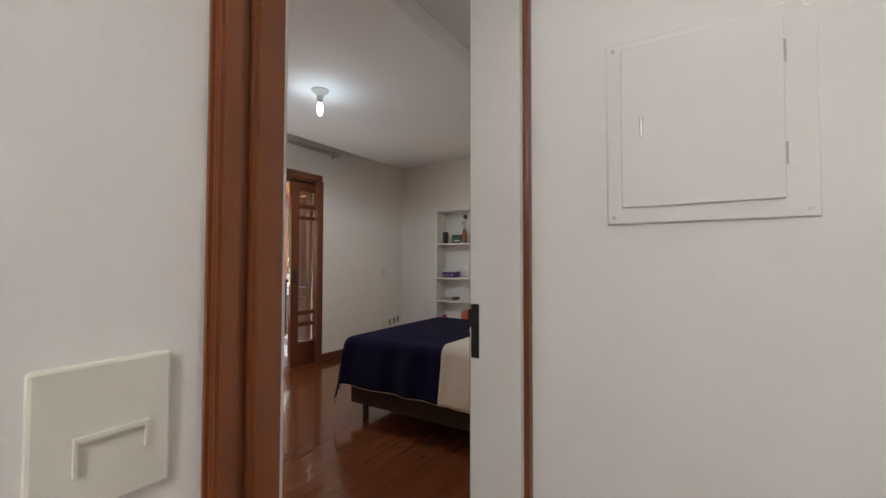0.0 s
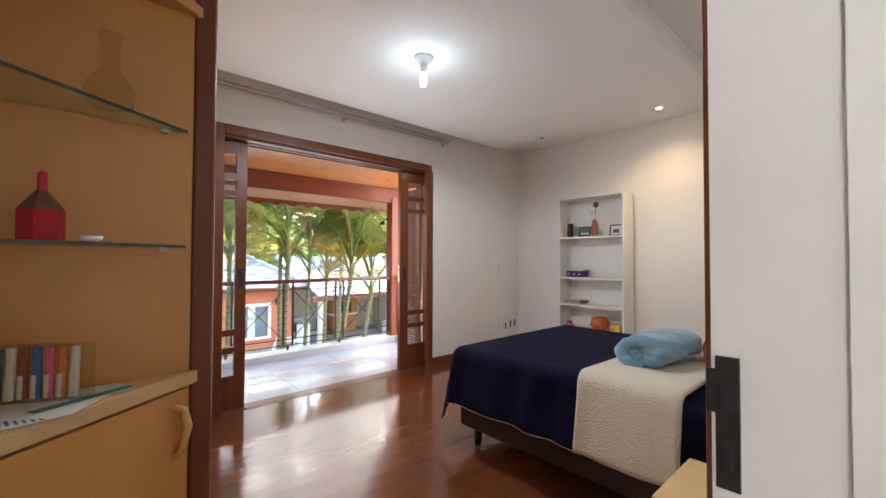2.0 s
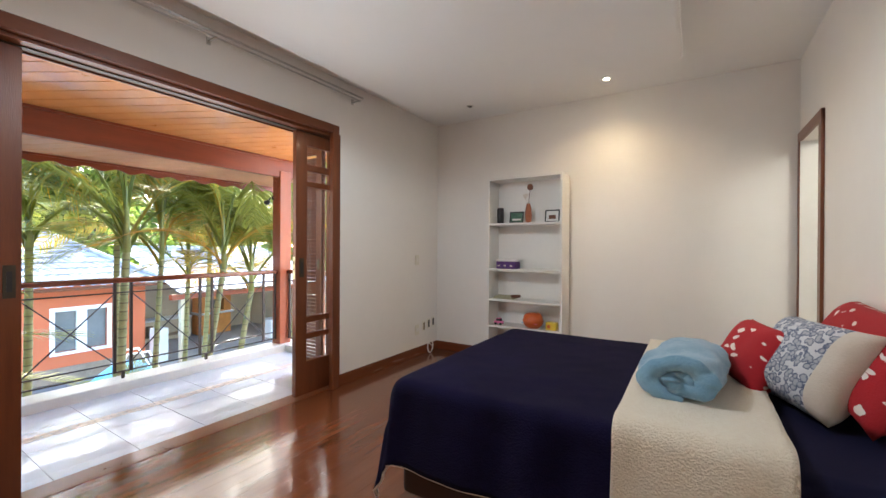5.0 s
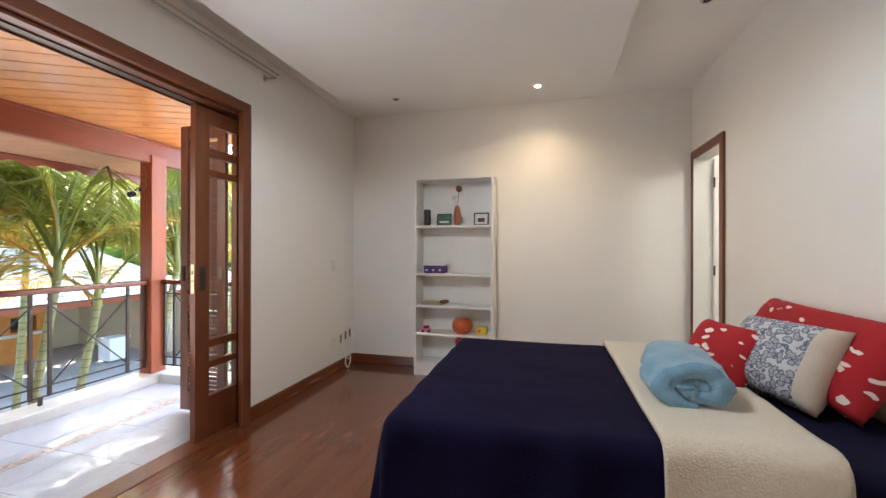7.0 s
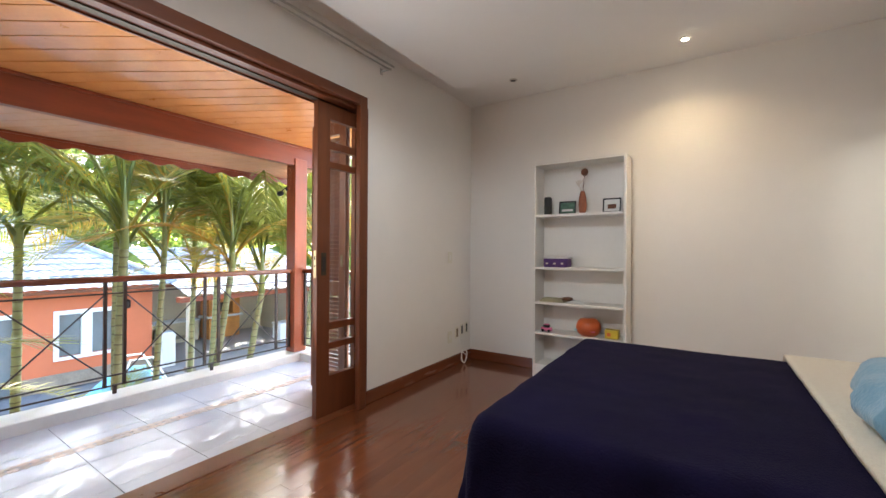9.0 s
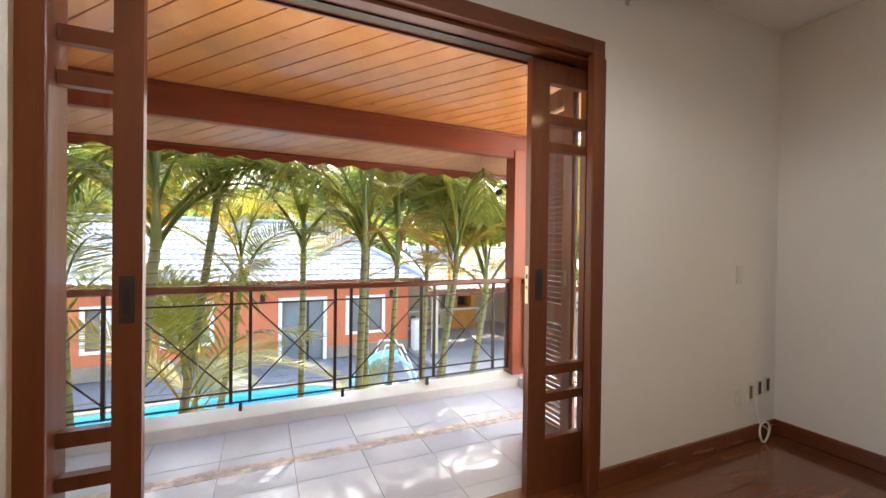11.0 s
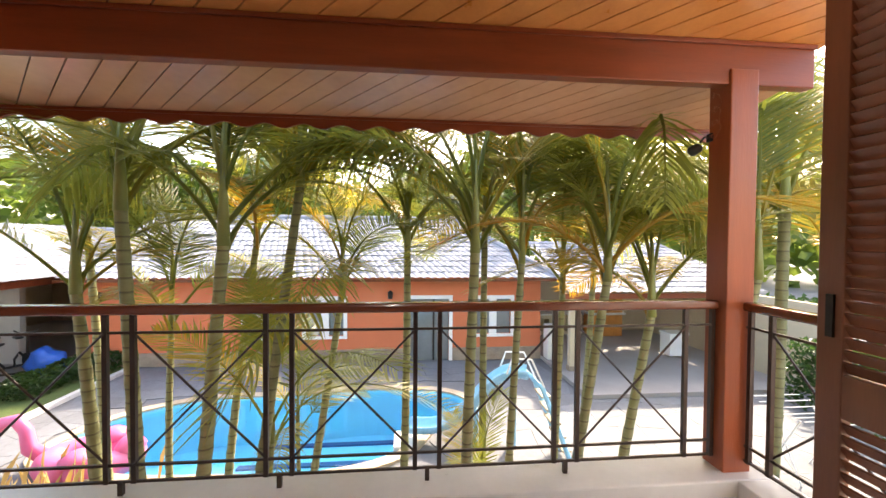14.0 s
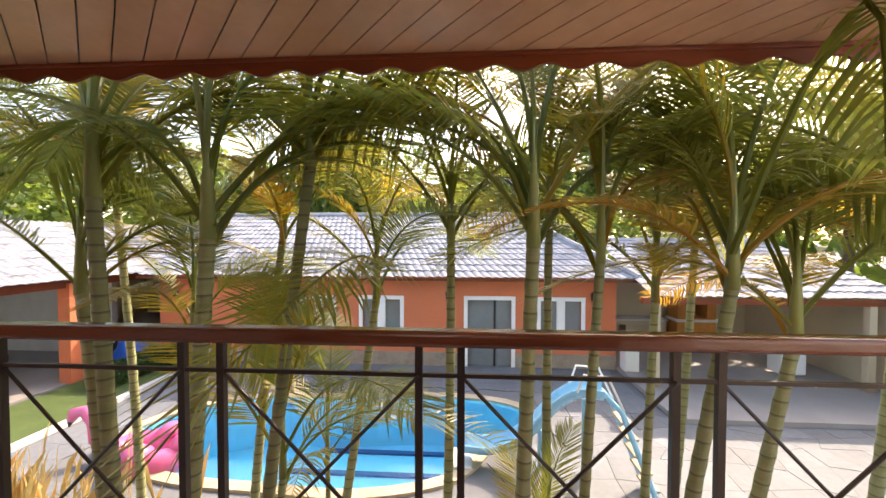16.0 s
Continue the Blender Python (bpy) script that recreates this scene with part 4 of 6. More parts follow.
cr = thing("toy_car", (-2.94, 5.07, 0.428), "small pink toy car on the shelf", "toy car")
part("body", box(-2.985, -2.885, 5.05, 5.10, 0.438, 0.468, 0.008, 3), PINK, cr, "", True)
part("cabin", box(-2.965, -2.905, 5.054, 5.096, 0.466, 0.494, 0.010, 3), BLACK, cr, "dark windows", True)
part("roof", box(-2.958, -2.912, 5.056, 5.094, 0.490, 0.498, 0.003), PINK, cr)
for x in (-2.965, -2.905):
    for y in (5.047, 5.103):
        part("wheel", tube([(x, y - 0.005, 0.4405), (x, y + 0.005, 0.4405)], 0.0125, 14), RUBBER, cr)
pt = thing("orange_pot", (-2.56, 5.11, 0.428), "round orange clay pot with painted spots", "pot")
part("body", lathe([(0.06, 0), (0.095, 0.03), (0.108, 0.075), (0.095, 0.12), (0.07, 0.148), (0.062, 0.15), (0.058, 0.13)], (-2.565, 5.11, 0.428), 28), ORANGE_POT, pt, "", True)
for an, mt in ((3.6, SLIDE_BLUE), (5.3, PINK)):
    part("painted_spot", lathe([(0.018, -0.002), (0.018, 0.002)], (-2.565 + 0.104 * math.cos(an), 5.11 + 0.104 * math.sin(an), 0.48), 10), mt, pt)
yb = thing("yellow_box", (-2.36, 5.10, 0.428), "small yellow patterned box", "box")
part("body", box(-2.42, -2.31, 5.06, 5.14, 0.428, 0.505, 0.006), YELLOW, yb)
part("printed_spot", boxes((-2.40, -2.37, 5.057, 5.0595, 0.45, 0.48)), ORANGE_POT, yb)
rb = thing("storage_box", (-2.44, 5.12, 0.13), "black storage box with a bright red lid", "box")
part("body", box(-2.62, -2.285, 5.04, 5.22, 0.13, 0.335, 0.006), BLACK, rb)
part("lid", box(-2.625, -2.28, 5.035, 5.225, 0.335, 0.375, 0.006), mat("red_plastic", (0.5, 0.02, 0.03), None, 0.4, 5), rb, "red lid")

# ceiling lamp, downlights
lampo = thing("ceiling_lamp", (-2.43, 2.335, 2.64), "bare lit bulb in a white ceiling lamp holder", "lamp")
part("canopy", lathe([(0.020, -0.052), (0.034, -0.045), (0.045, -0.020), (0.066, -0.012), (0.070, 0.0)], (-2.43, 2.335, 2.64), 28), WHITE, lampo, "", True)
part("socket", lathe([(0.014, -0.11), (0.022, -0.105), (0.024, -0.052)], (-2.43, 2.335, 2.64), 20), WHITE, lampo, "", True)
part("bulb", lathe([(0.006, -0.205), (0.016, -0.197), (0.021, -0.180), (0.021, -0.125), (0.013, -0.108)], (-2.43, 2.335, 2.64), 20), BULB_GLOW, lampo, "lit tubular bulb", True).visible_shadow = False
def downlight(x, y, lit):
    d = thing("downlight", (x, y, ZC), "small recessed ceiling downlight, " + ("lit warm" if lit else "switched off"), "downlight", "ceiling downlights")
    part("ring", lathe([(0.024, -0.006), (0.034, -0.004), (0.038, 0.0)], (x, y, ZC), 20), STEEL if not lit else WHITE, d, "", True)
    part("lens", lathe([(0.020, -0.0075), (0.023, -0.0065)], (x, y, ZC), 18), SPOT_GLOW if lit else BLACK, d)
downlight(-1.82, 4.87, True)
downlight(-3.19, 4.86, False)
downlight(-0.81, 3.835, False)

# double curtain rod
rod = thing("curtain_rod", (-3.8, 2.5, 2.64), "double brushed steel curtain rod above the balcony door", "curtain rod")
for x, z, r in ((-3.77, 2.640, 0.008), (-3.80, 2.622, 0.006)):
    part("rod", tube([(x, 1.17, z), (x, 3.84, z)], r, 10), STEEL, rod, "", True)
for y in (1.22, 2.49, 3.80):
    br = part("bracket", boxes((-3.8695, -3.765, y - 0.006, y + 0.006, 2.605, 2.613)), STEEL, rod)
    part("bracket_plate", box(-3.8695, -3.862, y - 0.014, y + 0.014, 2.585, 2.635, 0.003), STEEL, br)

# switch, sockets, cable
def wall_plate(name, y, z, w, h, label, slots):
    p = thing(name, (XW + 0.004, y, z), label, name.split("_")[-1])
    part("plate", box(XW, XW + 0.009, y - w / 2, y + w / 2, z - h / 2, z + h / 2, 0.003), PLATE, p)
    for dy, dz, a, b, mt in slots:
        part("insert", box(XW + 0.009, XW + 0.012, y + dy - a, y + dy + a, z + dz - b, z + dz + b, 0.001), mt, p)
wall_plate("light_switch", 4.845, 1.11, 0.072, 0.118, "white plastic light switch on the wall", ((0, 0, 0.014, 0.026, WHITE),))
wall_plate("wall_socket", 4.85, 0.30, 0.072, 0.118, "white plastic wall socket", ((0, 0, 0.02, 0.02, WHITE),))
for y, z, port in ((4.985, 0.325, BRASS), (5.085, 0.34, BLACK), (5.18, 0.35, BLACK)):
    wall_plate("cable_socket", y, z, 0.062, 0.118, "ivory cable socket with dark port", ((0, 0.0, 0.015, 0.042, port),))
path = [(-3.85, 5.03, 0.29), (-3.84, 5.02, 0.2), (-3.835, 5.04, 0.12)]
for k in range(50):
    an = 0.5 * k
    path.append((-3.80 + 0.004 * math.sin(k), 5.03 + 0.055 * math.cos(an) * (1 + 0.1 * math.sin(k * 0.7)), 0.077 + 0.066 * math.sin(an)))
whole("coiled_cable", tube(path, 0.005, 6), WHITE, "coil of white cable hanging to the floor", "cable", "", True)

# wardrobe along the south wall
wd = thing("wardrobe", (-2.7, 0.58, 0), "tall honey wood wardrobe with red-brown edge and curved handles", "wardrobe")
part("side_panel", box(-1.69, -1.662, YS + 0.004, 0.846, 0, 2.60, 0.002), CAB_WOOD, wd)
part("side_panel", box(-3.72, -3.69, YS + 0.004, 0.846, 0, 2.60, 0.002), CAB_WOOD, wd)
part("top_panel", box(-3.69, -1.69, YS + 0.004, 0.846, 2.57, 2.60), CAB_WOOD, wd)
part("back_panel", box(-3.69, -1.69, YS + 0.004, YS + 0.012, 0, 2.57), CAB_WOOD, wd)
part("edge_moulding", box(-1.694, -1.655, 0.846, 0.905, 0, 2.60, 0.010, 3), RED_WOOD, wd, "red-brown edge moulding")
for i in range(4):
    x0 = -3.70 + i * 0.501
    for z0, z1 in ((0.08, 1.965), (1.975, 2.59)):
        dr = part("door", box(x0 + 0.002, x0 + 0.499, 0.852, 0.882, z0, z1, 0.003), CAB_WOOD, wd)
        hx = x0 + (0.455 if i % 2 == 0 else 0.045)
        zc = 1.12 if z0 < 1 else 2.12
        part("handle", tube([(hx, 0.880, zc - 0.085), (hx, 0.904, zc - 0.06), (hx + 0.006, 0.917, zc), (hx, 0.904, zc + 0.06), (hx, 0.880, zc + 0.085)], [0.008, 0.010, 0.012, 0.010, 0.008], 8), GOLD_WOOD, dr, "curved yellow wooden handle", True)
part("plinth", box(-3.69, -1.69, 0.82, 0.84, 0, 0.08), CAB_WOOD, wd)
for i in range(1, 4):
    part("edge_moulding", box(-3.713 + i * 0.501, -3.687 + i * 0.501, 0.8825, 0.896, 0.08, 2.59, 0.004), RED_WOOD, wd, "red-brown edge moulding")
part("edge_moulding", box(-3.724, -3.702, 0.8825, 0.903, 0, 2.60, 0.006), RED_WOOD, wd, "red-brown edge moulding")

# corner end unit with glass shelves
C0, C1, C2 = (-1.66, YS + 0.02), (-1.66, 0.842), (-1.262, YS + 0.02)
cu = thing("corner_unit", (-1.5, 0.5, 0), "honey wood corner unit with open glass shelves", "shelf unit")
part("back_panel", box(-1.66, -1.25, YS + 0.003, YS + 0.018, 0, 2.60), CAB_WOOD, cu)
part("carcass", prism([C0, (-1.272, YS + 0.02), (-1.66, 0.83)], 0.0, 0.90), CAB_WOOD, cu)
part("worktop", prism([C0, (-1.245, YS + 0.02), (-1.6605, 0.872)], 0.90, 0.936, 0.003), CAB_LIGHT, cu, "pale maple top edge")
part("top_shelf", prism([C0, (-1.245, YS + 0.02), (-1.6605, 0.872)], 1.965, 2.0, 0.003), CAB_WOOD, cu)
part("upper_shelf", prism([C0, (-1.245, YS + 0.02), (-1.6605, 0.872)], 2.56, 2.60, 0.003), CAB_WOOD, cu)
dx, dy = C2[0] - C1[0], C2[1] - C1[1]
L = math.hypot(dx, dy)
nx, ny = -dy / L, dx / L
nx, ny = abs(nx), abs(ny)
def on_front(s, o):
    return (C1[0] - 0.005 + dx * s + nx * o, C1[1] + dy * s + ny * o)
door = part("door", prism([on_front(0.03, 0.0), on_front(0.97, 0.0), on_front(0.97, 0.018), on_front(0.03, 0.018)], 0.06, 0.893), CAB_WOOD, cu)
part("handle", tube([(*on_front(s, o), z) for (s, o), z in zip(((0.10, 0.014), (0.075, 0.036), (0.065, 0.044), (0.075, 0.036), (0.085, 0.016)), (0.855, 0.845, 0.80, 0.745, 0.715))], [0.009, 0.011, 0.012, 0.010, 0.008], 8), GOLD_WOOD, door, "curved yellow wooden handle", True)
for z in (1.292, 1.622):
    sh = part("glass_shelf", prism([(-1.658, YS + 0.02), (-1.28, YS + 0.02), (-1.658, 0.83)], z - 0.004, z + 0.004), SHELF_GLASS, cu, "triangular clear glass shelf")
    sh.visible_shadow = False
    part("glass_edge", prism([(-1.2795, YS + 0.021), (-1.2775, YS + 0.021), (-1.6565, 0.832), (-1.6585, 0.832)], z - 0.004, z + 0.004), EDGE_GLASS, sh, "dark green cut edge")
    part("shelf_clip", box(-1.66, -1.640, 0.765, 0.785, z - 0.016, z - 0.004, 0.003), STEEL, cu)

pc = thing("pencil_pot", (-1.52, 0.545, 1.296), "red pencil-shaped container with a dark cone", "container")
part("body", lathe([(0.037, 0), (0.039, 0.003), (0.039, 0.062), (0.038, 0.066)], (-1.52, 0.545, 1.296), 6), RED_CLOTH, pc)
cn = part("cone", lathe([(0.039, 0.066), (0.011, 0.106), (0.009, 0.108)], (-1.52, 0.545, 1.296), 6), BROWN_DRY, pc, "dark brown cone")
part("tip", lathe([(0.009, 0.106), (0.008, 0.146), (0.003, 0.15)], (-1.52, 0.545, 1.296), 10), RED_CLOTH, cn, "red tip")
whole("white_saucer", lathe([(0.012, 0), (0.020, 0.004), (0.021, 0.012), (0.018, 0.012)], (-1.50, 0.625, 1.2965), 20), WHITE, "tiny white dish on the glass shelf", "dish", "", True)
VASE_GLASS = glass("clear_vase_glass", (0.93, 0.92, 0.88), 1.04)
whole("glass_vase", lathe([(0.030, 0), (0.046, 0.01), (0.050, 0.045), (0.036, 0.075), (0.020, 0.095), (0.019, 0.16), (0.026, 0.185)], (-1.585, 0.655, 1.6265), 26), VASE_GLASS, "small clear glass carafe on the upper shelf", "vase", "", True)
mk = thing("marker_box", (-1.60, 0.52, 0.94), "clear box of coloured markers on the worktop", "marker box")
cols = [ORANGE_INK, BLUE_INK, PAPER, CLAY, BLUE_INK, PINK, ORANGE_INK, PAPER]
for i in range(8):
    x, y = -1.625 + 0.010 * i, 0.455 + 0.021 * i
    m_ = part("marker", tube([(x, y, 0.946), (x + 0.003, y + 0.002, 1.06)], 0.0085, 8), cols[i], mk)
    part("sleeve", tube([(x - 0.001, y - 0.001, 0.948), (x + 0.0005, y, 1.0)], 0.0095, 8), PAPER, m_, "white printed sleeve")
cs = part("case", prism([(-1.648, 0.448), (-1.62, 0.43), (-1.525, 0.62), (-1.553, 0.638)], 0.942, 1.065), VASE_GLASS, mk, "clear plastic case")
cs.visible_shadow = False
lf = thing("leaflet", (-1.52, 0.6, 0.94), "white and green printed leaflets lying on the worktop", "leaflet")
ob = part("sheet", prism([(-1.60, 0.45), (-1.41, 0.47), (-1.44, 0.60), (-1.60, 0.70)], 0.9375, 0.9395), PAPER, lf)
ob = part("sheet", prism([(-1.61, 0.52), (-1.475, 0.54), (-1.56, 0.715), (-1.63, 0.68)], 0.9397, 0.9415), PAPER, lf)
part("green_band", prism([(-1.50, 0.53), (-1.478, 0.545), (-1.562, 0.712), (-1.585, 0.70)], 0.9417, 0.9423), GREEN_INK, lf, "green printed band")
for k in range(6):
    part("text_bar", prism([(-1.475 + 0.006 * k, 0.49 + 0.012 * k), (-1.435 + 0.001 * k, 0.497 + 0.012 * k), (-1.436 + 0.001 * k, 0.502 + 0.012 * k), (-1.476 + 0.006 * k, 0.495 + 0.012 * k)], 0.9396, 0.9400), GREEN_INK, lf)

# hall: fuse box and old wall plate
fb = thing("fuse_box", (0.11, 1.2, 1.58), "white painted fuse box cover screwed to the wall", "fuse box")
part("frame", box(-0.089, 0.305, 1.200, 1.2096, 1.362, 1.805, 0.003), WALL, fb)
fd = part("door", box(-0.055, 0.252, 1.192, 1.2000, 1.400, 1.785, 0.003), WALL, fb)
part("latch", box(-0.014, -0.006, 1.1900, 1.1925, 1.565, 1.615, 0.002), STEEL, fd, "small grey latch")
for z in (1.47, 1.68):
    part("hinge", tube([(0.252, 1.196, z), (0.252, 1.196, z + 0.045)], 0.004, 8), STEEL, fd)
for x, z in ((-0.073, 1.378), (0.288, 1.378), (-0.073, 1.79), (0.288, 1.79)):
    part("screw", tube([(x, 1.200, z), (x, 1.1975, z)], 0.0045, 12), STEEL, fb)
wp = thing("blank_wall_plate", (XH, 0.28, 1.15), "ivory plastic wall plate with a cable slot", "wall plate")
part("plate", box(XH, XH + 0.006, 0.233, 0.3235, 1.085, 1.196, 0.003), PLATE, wp)
part("slot_lip", boxes((XH + 0.006, XH + 0.0095, 0.260, 0.303, 1.139, 1.143), (XH + 0.006, XH + 0.0095, 0.258, 0.2605, 1.115, 1.143), (XH + 0.006, XH + 0.0095, 0.303, 0.3055, 1.122, 1.143)), PLATE, wp)

# ---- floors laid piece by piece ----
floor_ob = bpy.data.objects["floor"]
rnd = random.Random(5)
W = 0.098
x = XW
while x < XR - 0.01:
    x1 = min(x + W, XR)
    y = YS
    while y < YN - 0.02:
        ln = rnd.uniform(1.0, 2.6)
        y1 = min(y + ln, YN)
        if YN - y1 < 0.3:
            y1 = YN
        ob = part("plank", box(x + 0.0004, x1 - 0.0004, y + 0.0004, y1 - 0.0004, -0.018, rnd.uniform(-0.0003, 0.0)), FLOOR_WOOD, floor_ob)
        y = y1
    x = x1
for i in range(12):
    y0 = -1.45 + i * 0.222
    part("plank", box(XR + 0.0008, 2.0, y0 + 0.001, y0 + 0.221, -0.018, -0.0005), FLOOR_WOOD, floor_ob)
slab = bpy.data.objects["balcony_slab"]
tile_mesh = mesh_of("tile", box(-0.1988, 0.1988, -0.1988, 0.1988, 0, 0.012, 0.0012, 1), TILE)
for i in range(4):
    for j in range(17):
        xx, yy = -5.382 + 0.2 + 0.40 * i, 4.195 - 0.2 - 0.40 * j
        if xx > -4.2:
            continue
        ob = new("tile", tile_mesh)
        ob.parent = slab
        ob.matrix_basis = pose(xx, yy, -0.034)
for j in range(16):
    part("tile", box(-4.181, -4.022, 4.195 - 0.40 * (j + 1) + 0.002, 4.195 - 0.40 * j - 0.002, -0.034, -0.022), TILE, slab)
m_mesh = mesh_of("mosaic_tile", box(-0.022, 0.022, -0.022, 0.022, 0, 0.0016), MOSAIC)
for j in range(130):
    for i in range(2):
        ob = new("mosaic_tile", m_mesh)
        ob.parent = slab
        ob.matrix_basis = pose(-4.86 + 0.047 * i, 4.15 - 0.047 * j, -0.022, 0, 0, 45 if (i + j) % 2 else 0)

# ---- garden ----
GZ = -2.66
rnd = random.Random(11)


def smooth_loop(ctrl, per):
    out, n = [], len(ctrl)
    for i in range(n):
        p0, p1, p2, p3 = [Vector(ctrl[(i + k - 1) % n]) for k in range(4)]
        for s in range(per):
            t = s / per
            out.append(0.5 * ((2 * p1) + (p2 - p0) * t + (2 * p0 - 5 * p1 + 4 * p2 - p3) * t * t + (3 * p1 - p0 - 3 * p2 + p3) * t ** 3))
    return out
POOL = smooth_loop([(-12.7, -3.75), (-13.7, -2.3), (-13.8, -0.3), (-14.05, 1.8), (-13.75, 3.5), (-12.9, 4.0), (-11.95, 3.05), (-10.85, 2.35), (-10.35, 1.0), (-10.4, -0.6), (-10.55, -2.2), (-11.2, -3.9)], 6)
PC = sum(POOL, Vector((0, 0))) / len(POOL)


def inside(p, loop):
    c = False
    for a, b in zip(loop, loop[1:] + loop[:1]):
        if (a[1] > p[1]) != (b[1] > p[1]) and p[0] < (b[0] - a[0]) * (p[1] - a[1]) / (b[1] - a[1]) + a[0]:
            c = not c
    return c


def grown(loop, d):
    out = []
    for i, p in enumerate(loop):
        t = (loop[(i + 1) % len(loop)] - loop[i - 1]).normalized()
        n = Vector((t.y, -t.x))
        if (p + n * 0.01 - PC).length < (p - PC).length:
            n = -n
        out.append(p + n * d)
    return out


# ground with the pool's hole
bm = bmesh.new()
outer = [bm.verts.new((600 * math.cos(a * math.pi / 16), 600 * math.sin(a * math.pi / 16), GZ - 0.02)) for a in range(32)]
hole = [bm.verts.new((p.x, p.y, GZ - 0.02)) for p in POOL]
edges = [bm.edges.new((lp[i], lp[(i + 1) % len(lp)])) for lp in (outer, hole) for i in range(len(lp))]
bmesh.ops.triangle_fill(bm, use_beauty=True, use_dissolve=False, edges=edges)
for f in bm.faces:
    f.normal_update()
    if f.normal.z < 0:
        f.normal_flip()
ground = setting("ground", bm, PAVE_BED, "pale mortar ground under flagstones", "ground")

# pool basin, water, coping
bm = bmesh.new()
a = [bm.verts.new((p.x, p.y, GZ + 0.0)) for p in POOL]
b = [bm.verts.new((p.x, p.y, GZ - 1.2)) for p in POOL]
for i in range(len(a)):
    j = (i + 1) % len(a)
    bm.faces.new((a[i], a[j], b[j], b[i]))
bm.faces.new(b)
bmesh.ops.recalc_face_normals(bm, faces=bm.faces[:])
bmesh.ops.reverse_faces(bm, faces=bm.faces[:])
setting("pool_basin", bm, POOL_BLUE, "blue pool basin", "pool")
for x0, x1, y0, y1 in ((-12.78, -12.64, -1.2, 2.1), (-13.66, -13.52, -0.8, 2.4)):
    setting("pool_line", box(x0, x1, y0, y1, GZ - 1.198, GZ - 1.15), POOL_DARK, "dark blue line on the pool floor", "pool line")
WATER = bpy.data.materials.new("pool_water")
WATER.use_nodes = True
wn, wl = WATER.node_tree.nodes, WATER.node_tree.links
wn.remove(wn["Principled BSDF"])
wt, wg, wm, wf = wn.new("ShaderNodeBsdfTransparent"), wn.new("ShaderNodeBsdfGlossy"), wn.new("ShaderNodeMixShader"), wn.new("ShaderNodeFresnel")
wt.inputs["Color"].default_value = (0.75, 0.95, 0.99, 1)
wg.inputs["Roughness"].default_value = 0.03
wf.inputs["IOR"].default_value = 1.33
wz, wb = wn.new("ShaderNodeTexNoise"), wn.new("ShaderNodeBump")
wz.inputs["Scale"].default_value, wz.inputs["Detail"].default_value = 3.5, 3
wb.inputs["Strength"].default_value, wb.inputs["Distance"].default_value = 0.25, 0.05
wl.new(wz.outputs["Fac"], wb.inputs["Height"])
wl.new(wb.outputs[0], wg.inputs["Normal"])
wl.new(wb.outputs[0], wf.inputs["Normal"])
wl.new(wf.outputs[0], wm.inputs[0]); wl.new(wt.outputs[0], wm.inputs[1]); wl.new(wg.outputs[0], wm.inputs[2])
wl.new(wm.outputs[0], wn["Material Output"].inputs["Surface"])
bm = bmesh.new()
bm.faces.new([bm.verts.new((p.x, p.y, GZ - 0.08)) for p in POOL])
bmesh.ops.recalc_face_normals(bm, faces=bm.faces[:])
setting("water", bm, WATER, "clear blue pool water", "water")
o2 = grown(POOL, 0.24)
cop = tagged(thing("pool_coping", (PC.x, PC.y, GZ), "", "coping"), "sandstone pool coping", "coping", "", "structure")
for i in range(0, len(POOL), 2):
    j = (i + 2) % len(POOL)
    q = [POOL[i], POOL[(i + 1) % len(POOL)], POOL[j], o2[j], o2[(i + 1) % len(POOL)], o2[i]]
    area = sum(q[k].x * q[(k + 1) % 6].y - q[(k + 1) % 6].x * q[k].y for k in range(6))
    part("coping_stone", prism([(p.x, p.y) for p in (q if area > 0 else q[::-1])], GZ - 0.03, GZ + 0.035), COPING, cop)

# house behind the pool
HX, HY0, HY1, HZ = -16.5, -7.2, 7.04, 0.1
DOOR, WINS = (2.64, 3.96, GZ, -0.63), ((-2.45, -1.55, -1.80, -0.66), (-0.60, 0.57, -1.80, -0.64), (4.83, 6.02, -1.80, -0.64))
hs = thing("pool_house", (-19, 0, GZ), "long salmon-orange pool house with whitewashed tile roof", "house")
part("front_wall", wall_with_holes("y", HY0, HY1, GZ, HZ, HX - 0.2, HX, [DOOR, *WINS]), ORANGE_WALL, hs)
part("side_wall", box(-25, HX - 0.2, HY1 - 0.2, HY1, GZ, HZ), ORANGE_WALL, hs)
part("side_wall", box(-25, HX - 0.2, HY0, HY0 + 0.2, GZ, HZ), ORANGE_WALL, hs)
part("back_wall", box(-25.2, -25, HY0, HY1, GZ, HZ), ORANGE_WALL, hs)
part("inner_wall", box(-20.2, -20, HY0 + 0.2, HY1 - 0.2, GZ, HZ), DARK_ROOM, hs)
part("inner_floor", box(-20, HX - 0.2, HY0 + 0.2, HY1 - 0.2, GZ, GZ + 0.02), PORCH_FLOOR, hs)
part("ceiling", box(-25, HX, HY0, HY1, HZ, HZ + 0.05), DARK_ROOM, hs)
part("skirting", wall_with_holes("y", HY0, HY1, GZ, GZ + 0.42, HX, HX + 0.035, [(2.52, 4.08, GZ, 0)]), STONE, hs, "brown stone skirting")
